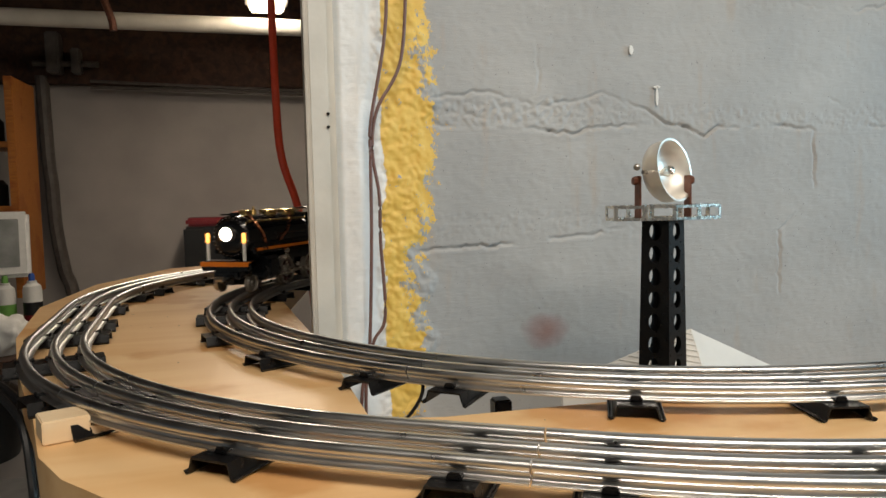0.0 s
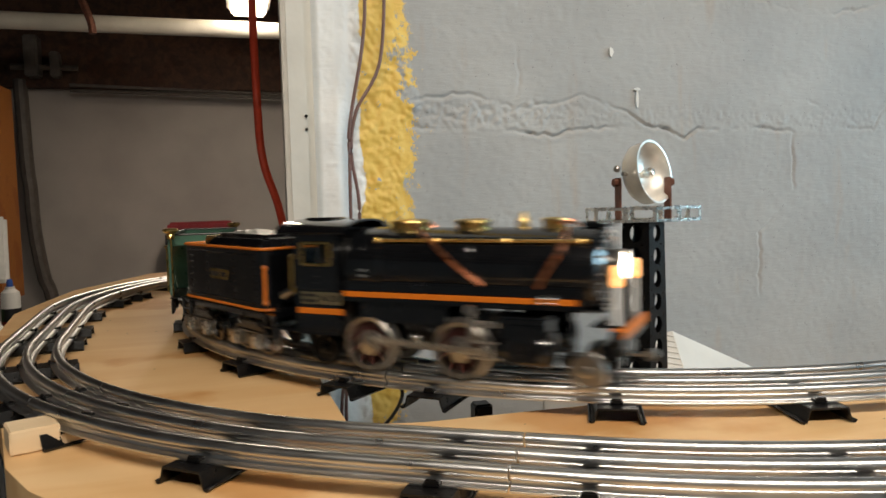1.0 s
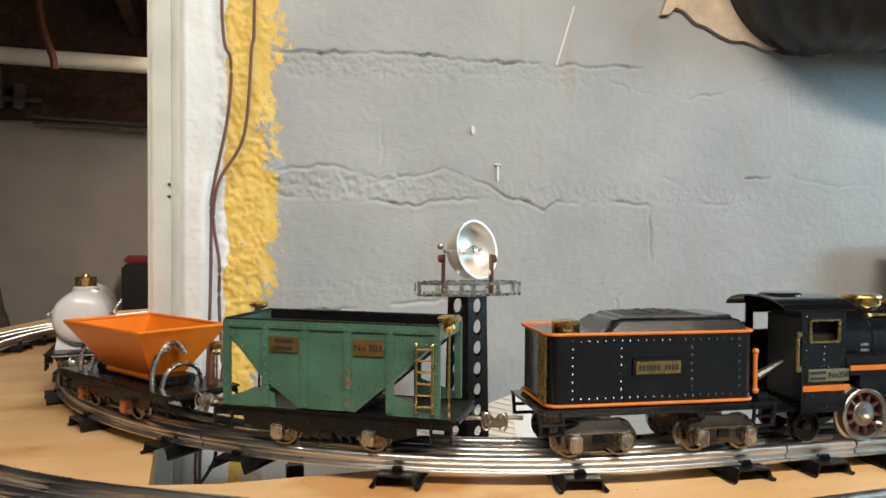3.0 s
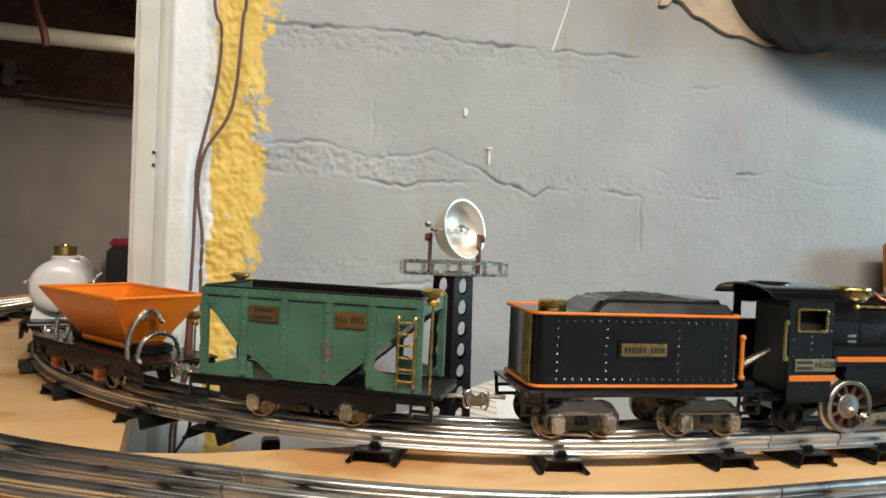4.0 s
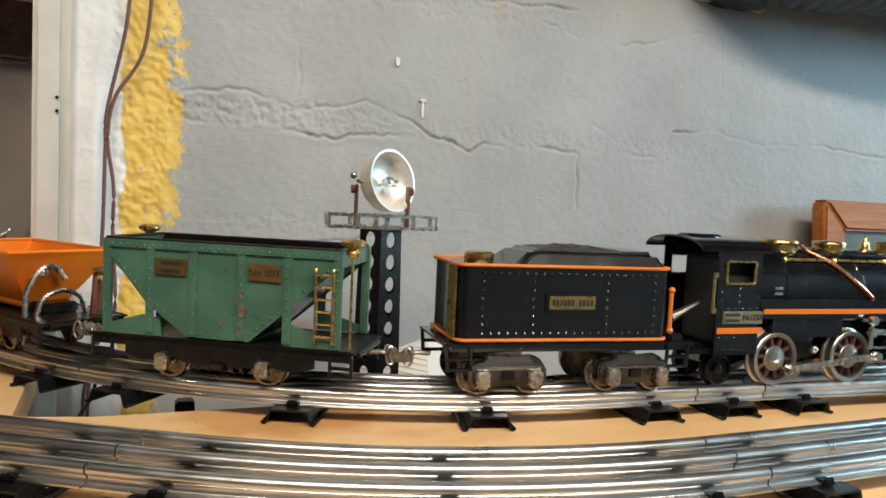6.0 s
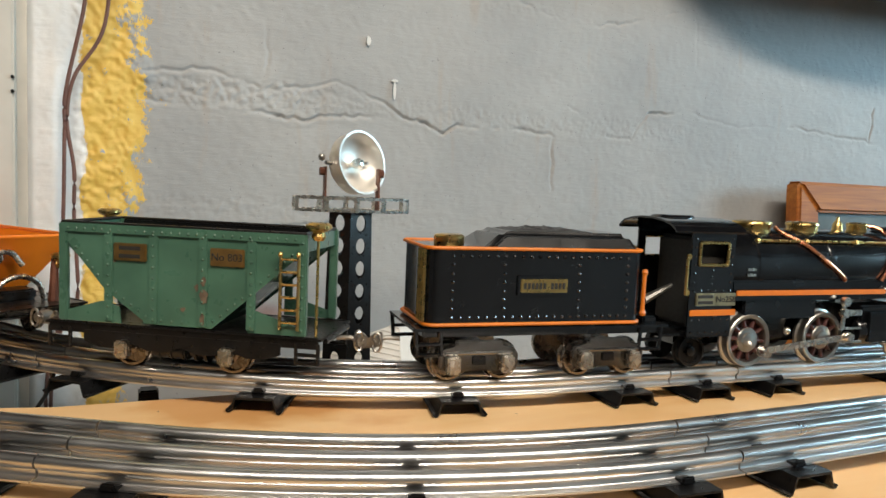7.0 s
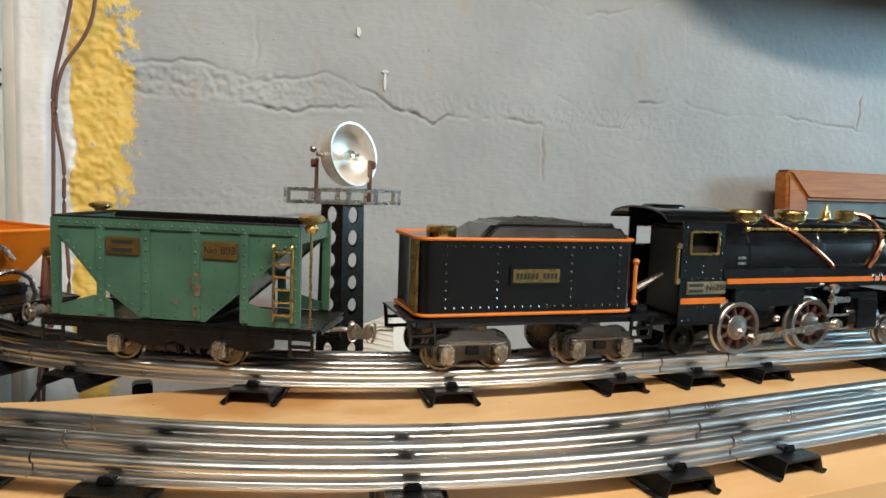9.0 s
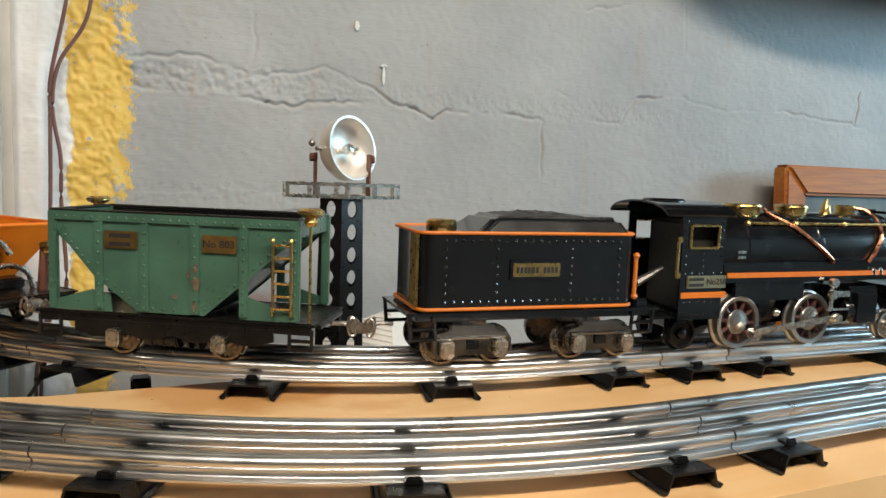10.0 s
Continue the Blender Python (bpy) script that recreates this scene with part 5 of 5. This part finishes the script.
def driver_mesh():
    """Spoked driving wheel about y, tread out, crank pin at the bottom right."""
    r = DRIVER_R
    s = Shape()
    m = Matrix.Rotation(radians(90), 4, "X")
    s.lathe([(r * 0.80, -0.0050), (r * 1.09, -0.0050), (r * 1.09, -0.0036), (r, -0.0030), (r * 0.985, 0.0008), (r * 0.95, 0.0013), (r * 0.82, 0.0010), (r * 0.79, -0.0004), (r * 0.77, -0.0030), (r * 0.80, -0.0050)], m, 40)
    s.lathe([(0, -0.005), (r * 0.44, -0.005), (r * 0.47, -0.0002), (r * 0.44, 0.0004), (r * 0.30, 0.0006), (r * 0.28, 0.0016), (r * 0.12, 0.0022), (0, 0.0022)], m, 24)
    return s


def spokes_mesh():
    r = DRIVER_R
    s = Shape()
    for i in range(10):
        a = math.tau * i / 10
        p, q = Vector((math.cos(a), 0, math.sin(a))) * r * 0.28, Vector((math.cos(a), 0, math.sin(a))) * r * 0.84
        s.rod(p + Vector((0, 0.0012, 0)), q + Vector((0, 0.0012, 0)), 0.0013, 8, 0.0010)
    return s


def disc_mesh():
    r = DRIVER_R
    return Shape().lathe([(0, 0.0042), (r * 0.82, 0.0042), (r * 0.82, 0.0036), (0, 0.0036)], Matrix.Rotation(radians(-90), 4, "X"), 30)


CRANK = 0.0080
ROD = 0.0620          # crank pin to crosshead
SLIDE = 0.0158        # height of the crosshead


def locomotive():
    th = thing("locomotive", "black toy steam locomotive with brass fittings and orange stripe", "toy locomotive")
    zc, R = 0.0550, 0.0217
    WB = 0.0535
    # boiler with smokebox front
    s = Shape()
    along = Matrix.Translation((0, 0, zc)) @ Matrix.Rotation(radians(90), 4, "Y")
    s.lathe([(R * 0.99, -0.0140), (R, -0.0125), (R, 0.0035), (R + 0.0005, 0.0040), (R + 0.0005, 0.0075), (R * 0.985, 0.0080), (R * 0.985, 0.0560), (R, 0.0565), (R, 0.0595), (R * 0.985, 0.060), (R * 0.985, 0.118),
             (R * 0.96, 0.1235), (R * 0.80, 0.1255), (R * 0.76, 0.1245), (R * 0.50, 0.1260), (0, 0.1265)], along, 56)
    part("boiler", s, BLACK, th, sharp=25)
    s = Shape()
    rivets(s, [(0.1252, R * 0.88 * math.cos(a), zc + R * 0.88 * math.sin(a)) for a in [math.tau * i / 28 for i in range(28)]], 0.0007)
    tagged(part("smokebox_rivets", s, GUN, th), kind="stuff")
    # firebox sides and running boards
    for k in (-1, 1):
        for nm, box in (("running_board", (0.0520, k * 0.0220, 0.0400, 0.1330, 0.0030, 0.0050, 0.0006)), ("valance", (0.0520, k * 0.0150, 0.0445, 0.1330, 0.0140, 0.0080, 0.0010)),
                        ("firebox_side", (0.0210, k * 0.0185, 0.0325, 0.0520, 0.0060, 0.0120, 0.0010))):
            s = Shape()
            s.box(*box)
            part(nm, s, BLACK, th)
    for nm, box in (("motor_block", (0.0300, 0, 0.0230, 0.1000, 0.0240, 0.0200, 0.0010)), ("frame_bar", (0.0250, 0, 0.0160, 0.1300, 0.0180, 0.0100, 0.0010))):
        s = Shape()
        s.box(*box)
        part(nm, s, BLACK, th)
    for k in (-1, 1):
        s = Shape()
        s.box(0.0510, k * 0.0240, 0.0418, 0.1280, 0.0010, 0.0030, 0.0003)
        part("stripe", s, ORANGE_LINE, th, "orange painted running stripe")
    # cab
    cr, cf, wy = -0.0410, -0.0130, 0.0240
    for k in (-1, 1):
        s = Shape()
        y = k * wy
        wx0, wx1, wz0, wz1 = -0.0360, -0.0176, 0.0572, 0.0690
        for ol in ([(cr, 0.0185), (cf, 0.0185), (cf, wz0), (cr, wz0)], [(cr, wz1), (cf, wz1), (cf, 0.0757), (cr, 0.0757)], [(cr, wz0), (wx0, wz0), (wx0, wz1), (cr, wz1)], [(wx1, wz0), (cf, wz0), (cf, wz1), (wx1, wz1)]):
            side_plate(s, ol, y, 0.0010)
        part("cab_side", s, BLACK, th)
        s = Shape()
        ye = k * (wy + 0.0008)
        for a, b in (((wx0, wz0), (wx1, wz0)), ((wx1, wz0), (wx1, wz1)), ((wx1, wz1), (wx0, wz1)), ((wx0, wz1), (wx0, wz0))):
            s.rod((a[0], ye, a[1]), (b[0], ye, b[1]), 0.0009, 6)
        part("window_frame", s, BRASS, th, "brass cab window frame")
        s = Shape()
        s.box(-0.0240, k * (wy + 0.0008), 0.0388, 0.0260, 0.0012, 0.0068, 0.0003)
        p = part("name_plate", s, mat("pale_brass_plate", (0.50, 0.44, 0.28), 0.4, 1.0, vary=0.2, scale=200), th, "pale brass number plate")
        m = Matrix.Translation((-0.0178, k * (wy + 0.0015), 0.0388)) @ (Matrix.Rotation(radians(90), 4, "X") if k < 0 else Matrix.Rotation(radians(180), 4, "Z") @ Matrix.Rotation(radians(90), 4, "X"))
        lettering("plate_number", "No258", 0.0047, INK, p, m)
        s = Shape()
        for z in (0.0404, 0.0373):
            s.box(-0.0310, k * (wy + 0.0015), z, 0.0095, 0.0004, 0.0016)
        part("plate_lettering", s, INK, p)
        s = Shape()
        s.box(-0.0250, k * (wy + 0.0004), 0.0316, 0.0300, 0.0010, 0.0034, 0.0003)
        part("cab_stripe", s, ORANGE_LINE, th, "orange painted cab stripe")
        s = Shape()
        yr = k * (wy + 0.0006)
        for x in (cr + 0.0024, cf - 0.0020):
            rivets(s, [(x, yr, 0.0435 + 0.0046 * i) for i in range(7)], 0.0006)
        rivets(s, [(cr + 0.0024 + 0.0047 * i, yr, 0.0435) for i in range(6)], 0.0006)
        rivets(s, [(cr + 0.0140, yr, 0.0435 + 0.0036 * i) for i in range(4)], 0.0006)
        for z in (0.0212, 0.0280):
            rivets(s, [(cr + 0.0024 + 0.0047 * i, yr, z) for i in range(6)], 0.0006)
        tagged(part("rivet_rows", s, BLACK, th), kind="stuff")
        s = Shape()
        s.rod((cr - 0.0025, k * (wy + 0.0006), 0.0415), (cr - 0.0025, k * (wy + 0.0006), 0.0625), 0.0008, 8)
        for z in (0.0425, 0.0615):
            s.box(cr - 0.0016, k * (wy + 0.0004), z, 0.0030, 0.0018, 0.0030, 0.0005)
        part("grab_rail", s, BRASS, th, "brass cab grab rail")
    s = Shape()
    s.slab([(-wy, 0.0185), (wy, 0.0185), (wy, 0.0757), (-wy, 0.0757)], 0.0012, Matrix.Translation((cf - 0.0012, 0, 0)) @ Matrix(((0, 0, 1, 0), (1, 0, 0, 0), (0, 1, 0, 0), (0, 0, 0, 1))))
    s.box(-0.034, 0, 0.0195, 0.0440, 0.0440, 0.0014, 0.0004)
    part("cab_front", s, BLACK, th)
    # added black box, so the cab inside looks dark through the windows
    s = Shape()
    s.box(-0.0245, 0, 0.0460, 0.0210, 0.0360, 0.0500, 0.0020)
    part("cab_dark_fill", s, INK, th, "dull black box added to darken the cab inside")
    s = Shape()
    arc = [(-0.0262, 0.0748), (-0.0250, 0.0765), (-0.0215, 0.0786), (-0.0140, 0.0804), (-0.0050, 0.0814), (0.0050, 0.0814), (0.0140, 0.0804), (0.0215, 0.0786), (0.0250, 0.0765), (0.0262, 0.0748)]
    arc = arc + [(y * 0.985, z - 0.0010) for y, z in arc[::-1]]
    s.slab(arc, 0.0450, Matrix.Translation((-0.0530, 0, 0)) @ Matrix(((0, 0, 1, 0), (1, 0, 0, 0), (0, 1, 0, 0), (0, 0, 0, 1))))
    s.lathe([(0, 0.0012), (0.010, 0.0010), (0.0112, 0.0), (0.0112, -0.001)], Matrix.Translation((-0.036, 0, 0.0815)) @ Matrix.Diagonal((1.2, 0.8, 1, 1)), 28)
    part("cab_roof", s, BLACK, th)
    s = Shape()
    s.rod((-0.060, -0.012, 0.037), (-0.043, -0.012, 0.045), 0.0026, 8, 0.0012)
    part("throttle_lever", s, GUN, th)
    # domes, stack and pipes
    for nm, x, r, h in (("sand_dome", 0.0160, 0.0112, 0.0046), ("steam_dome", 0.0535, 0.0096, 0.0046), ("stack", 0.0975, 0.0062, 0.0050)):
        s = Shape()
        s.lathe([(0, h + 0.0003), (r * 0.80, h), (r * 0.97, h - 0.0006), (r, h - 0.0016), (r * 0.93, h - 0.0026), (r * 0.90, 0.0), (r * 0.92, -0.0030)], Matrix.Translation((x, 0, zc + R - 0.0006)), 28)
        part(nm, s, BRASS, th, "polished brass dome cap")
    s = Shape()
    s.lathe([(0, 0.0092), (0.0009, 0.0088), (0.0011, 0.0070), (0.0016, 0.0062), (0.0026, 0.0048), (0.0030, 0.0020), (0.0034, 0.0)], Matrix.Translation((0.0815, 0, zc + R - 0.0012)), 20)
    part("whistle", s, BRASS, th, "small brass whistle")
    for k in (-1, 1):
        s = Shape()
        y = k * (R + 0.0005)
        s.rod((0.004, k * 0.0170, zc + 0.0152), (0.1190, k * 0.0170, zc + 0.0152), 0.0009, 8)
        for x in (0.005, 0.040, 0.078, 0.116):
            s.ball((x, k * 0.0170, zc + 0.0152), 0.0017, 8)
            s.rod((x, k * 0.0150, zc + 0.0138), (x, k * 0.0172, zc + 0.0152), 0.0008, 6)
        part("hand_rail", s, BRASS, th, "thin brass boiler hand rail")
        def on_boiler(x, deg, lift=0.0010):
            return (x, k * (R + lift) * math.sin(radians(deg)), zc + (R + lift) * math.cos(radians(deg)))
        s = Shape()
        s.tube(smooth_path([on_boiler(0.0235, 22, 0.0030), on_boiler(0.0270, 30), on_boiler(0.0390, 55), on_boiler(0.0530, 82), on_boiler(0.0645, 102), on_boiler(0.0665, 107)], 6), 0.0012, 8)
        part("feed_pipe", s, COPPER, th, "bent copper pipe")
        s = Shape()
        s.tube(smooth_path([on_boiler(0.0985, 6, 0.0030), on_boiler(0.1055, 20, 0.0030), on_boiler(0.1075, 40), on_boiler(0.1055, 65), on_boiler(0.0995, 90), on_boiler(0.0955, 108)], 6), 0.0012, 8)
        part("feed_pipe", s, COPPER, th, "bent copper pipe")
        s = Shape()
        for x in (0.0975, 0.1030):
            s.lathe([(0.0022, 0), (0.0026, 0.0008), (0.0022, 0.0016), (0.0026, 0.0026), (0.0022, 0.0036), (0.0012, 0.0050), (0, 0.0050)], Matrix.Translation((x, k * 0.0225, 0.0402)), 14)
        part("check_valves", s, BLACK, th)
    for z in (0.0515, 0.0545):
        for k in (-1, 1):
            s = Shape()
            s.box(-0.0020, k * (R + 0.0002), z, 0.0060, 0.0014, 0.0015, 0.0003)
            part("washout_plug", s, NICKEL, th)
    # steam chests, slide bars and valve gear
    for k in (-1, 1):
        s = Shape()
        s.lathe([(0, -0.0130), (0.0085, -0.0130), (0.0092, -0.0120), (0.0092, 0.0120), (0.0085, 0.0130), (0, 0.0130)], Matrix.Translation((0.0890, k * 0.0185, 0.0180)) @ Matrix.Rotation(radians(90), 4, "Y"), 24)
        s.box(0.0890, k * 0.0190, 0.0280, 0.0240, 0.0130, 0.0120, 0.0012)
        part("steam_chest", s, BLACK, th)
        s = Shape()
        s.box(0.0895, k * 0.0268, 0.0215, 0.0165, 0.0030, 0.0175, 0.0006)
        part("chest_cover", s, BLACK, th)
        s = Shape()
        for z in (0.0130, 0.0210):
            s.box(0.0690, k * 0.0262, z, 0.0180, 0.0014, 0.0014, 0.0003)
        s.box(0.0628, k * 0.0262, 0.0280, 0.0030, 0.0014, 0.0160, 0.0005)
        for z in (0.0368, 0.0300):
            s.rod((0.0628, k * 0.0255, z), (0.0628, k * 0.0284, z), 0.0027, 12)
        s.box(0.0700, k * 0.0262, 0.0300, 0.0140, 0.0014, 0.0034, 0.0005)
        part("valve_gear", s, NICKEL, th, "nickel valve gear links")
        s = Shape()
        s.ball((0.0280, k * 0.0200, 0.0195), 0.0024, 12)
        part("frame_bolt", s, NICKEL, th)
    # pilot, headlight and markers
    for nm, box in (("pilot_beam", (0.1340, 0, 0.0262, 0.0060, 0.0540, 0.0080, 0.0012)), ("pilot_deck", (0.1290, 0, 0.0315, 0.0150, 0.0480, 0.0014, 0.0004)), ("pilot_block", (0.1290, 0, 0.0180, 0.0120, 0.0300, 0.0090, 0.0020))):
        s = Shape()
        s.box(*box)
        part(nm, s, BLACK, th)
    s = Shape()
    s.box(0.1400, 0, 0.0150, 0.0120, 0.0060, 0.0014, 0.0004)
    s.rod((0.1450, -0.004, 0.0150), (0.1450, 0.004, 0.0150), 0.0026, 12)
    part("front_coupler", s, GUN, th, "worn steel front coupler")
    s = Shape()
    s.box(0.1345, 0, 0.0306, 0.0064, 0.0545, 0.0012, 0.0004)
    s.box(0.1373, 0, 0.0285, 0.0008, 0.0545, 0.0040, 0.0002)
    part("beam_stripe", s, ORANGE_LINE, th, "orange painted pilot beam")
    s = Shape()
    s.lathe([(0.0064, -0.004), (0.0076, 0.0), (0.0076, 0.0060), (0.0068, 0.0060), (0.0066, 0.0035)], Matrix.Translation((0.1270, 0, zc + 0.0030)) @ Matrix.Rotation(radians(90), 4, "Y"), 28)
    part("headlight_rim", s, GUN, th)
    s = Shape()
    s.lathe([(0, 0.0012), (0.0045, 0.0008), (0.0068, 0.0)], Matrix.Translation((0.1318, 0, zc + 0.0030)) @ Matrix.Rotation(radians(90), 4, "Y"), 28)
    part("headlight", s, LAMP, th, "lit headlight lens")
    s = Shape()
    s.box(0.1240, 0, zc + R + 0.0005, 0.0060, 0.0190, 0.0016, 0.0005)
    s.box(0.1170, 0, zc + R + 0.0008, 0.0100, 0.0060, 0.0030, 0.0008)
    part("number_board", s, BLACK, th)
    for k in (-1, 1):
        s = Shape()
        s.box(0.1330, k * 0.0205, 0.0405, 0.0030, 0.0026, 0.0190, 0.0006)
        part("flag_post", s, PLASTIC_W, th, "white marker post")
        s = Shape()
        s.box(0.1330, k * 0.0205, 0.0545, 0.0036, 0.0034, 0.0100, 0.0008)
        part("marker_lamp", s, AMBER, th, "lit amber marker lamp")
    for k in (-1, 1):
        s = Shape()
        wheel(s, 0.1185, k * 0.0200, 0.0085, out=k)
        part("pilot_wheel", s, GUN, th)
        s = Shape()
        wheel(s, -0.0330, k * 0.0150, 0.0085, out=k)
        part("trailing_wheel", s, BLACK_TIN, th)
    s = Shape()
    s.box(0.116, 0, 0.0100, 0.030, 0.012, 0.005, 0.001)
    s.rod((0.1185, -0.019, 0.0085), (0.1185, 0.019, 0.0085), 0.0018, 8)
    part("pilot_truck", s, DARKFRAME, th)
    # the cab sits a little behind the firebox
    for ob in th.children:
        if ob.name.split(".")[0] in ("cab_side", "window_frame", "name_plate", "cab_stripe", "rivet_rows", "grab_rail", "cab_front", "cab_roof", "throttle_lever"):
            ob.location.x -= 0.0035
    # driving wheels and rods
    tyre, hub = mesh_of(driver_mesh(), "driving_wheel", GUN), mesh_of(spokes_mesh(), "spokes", RED_HUB)
    disc = mesh_of(disc_mesh(), "wheel_back", RED_HUB)
    wheels, rods = [], []
    for x in (0.0, WB):
        for k in (-1, 1):
            w = part("driving_wheel", tyre, None, th)
            part("spokes", hub, None, w)
            part("wheel_back", disc, None, w, "dark red wheel back")
            wheels.append((w, x, k))
    for k in (-1, 1):
        s = Shape()
        s.box(ROD / 2, 0, 0, ROD, 0.0012, 0.0036, 0.0004)
        for x in (0.0, ROD):
            s.rod((x, -0.0010, 0), (x, 0.0010, 0), 0.0030, 14)
        s.rod((0, k * 0.001, 0), (0, k * 0.0042, 0), 0.0034, 6)
        s.rod((ROD, k * 0.001, 0), (ROD, k * 0.0030, 0), 0.0024, 12)
        rods.append((part("side_rod", s, NICKEL, th, "nickel side rod with a brass nut"), k))
    return th, wheels, rods


loco, drivers, rods = locomotive()
tend, hopper, dumper, tanker = tender(), hopper_car(), dump_car(), tank_car()

# ---- how the train runs: metres still to go at each time ----
TO_GO = ((0.0, 0.911), (0.25, 0.801), (0.5, 0.669), (0.75, 0.531), (1.0, 0.394), (1.25, 0.278), (1.5, 0.174), (1.75, 0.088), (2.0, 0.0325), (2.2, 0.0055), (2.4, 0.0), (10.0, 0.0))
END = BACK.near(0.462, 0.390)      # where the rear driving axle stops
VEHICLES = ((loco, -0.0086, 0.0, 0.0535), (tend, 0.1217, -0.0313, 0.0382), (hopper, 0.2915, -0.0275, 0.0240), (dumper, 0.4590, -0.0275, 0.0275), (tanker, 0.6560, -0.0255, 0.0255))


def to_go(t):
    """Smooth through the table above."""
    ts, ds = [a for a, _ in TO_GO], [b for _, b in TO_GO]
    if t >= 2.4:
        return 0.0
    i = max(k for k in range(len(ts)) if ts[k] <= t)
    slope = lambda k: 0.0 if k >= len(ts) - 2 else (ds[1] - ds[0]) / (ts[1] - ts[0]) if k == 0 else (ds[k + 1] - ds[k - 1]) / (ts[k + 1] - ts[k - 1])
    h = ts[i + 1] - ts[i]
    s = (t - ts[i]) / h
    return (2 * s ** 3 - 3 * s ** 2 + 1) * ds[i] + (s ** 3 - 2 * s ** 2 + s) * h * slope(i) + (3 * s ** 2 - 2 * s ** 3) * ds[i + 1] + (s ** 3 - s ** 2) * h * slope(i + 1)


def standing(u, rear, front):
    """The pose of a vehicle with its origin at u whose two guides ride the middle rail."""
    a, _ = BACK.at(u - rear, RAIL, TOP)
    b, _ = BACK.at(u - front, RAIL, TOP)
    d = b - a
    o = a - d * (rear / (front - rear))
    return Matrix.Translation(o) @ Matrix.Rotation(math.atan2(d.y, d.x), 4, "Z")


def motions():
    steps = [i / 10 for i in range(25)] + [6.0, 10.0]
    for ob, back, rear, front in VEHICLES:
        walk(ob, [(t, standing(END + back + to_go(t), rear, front)) for t in steps])
    fine = [i / 30 for i in range(74)] + [10.0]
    pin = lambda t: to_go(t) / DRIVER_R + radians(-42)
    for w, x, k in drivers:
        side = pose(0, 0, 0, 0, 0, 0 if k < 0 else 180)
        walk(w, [(t, Matrix.Translation((x, k * 0.0205, DRIVER_R)) @ Matrix.Rotation(-pin(t), 4, "Y") @ side) for t in fine])
    for r, k in rods:
        rows = []
        for t in fine:
            z = DRIVER_R + CRANK * math.sin(pin(t))
            rows.append((t, Matrix.Translation((CRANK * math.cos(pin(t)), k * 0.0258, z)) @ Matrix.Rotation(-math.asin((SLIDE - z) / ROD), 4, "Y")))
        walk(r, rows)


motions()
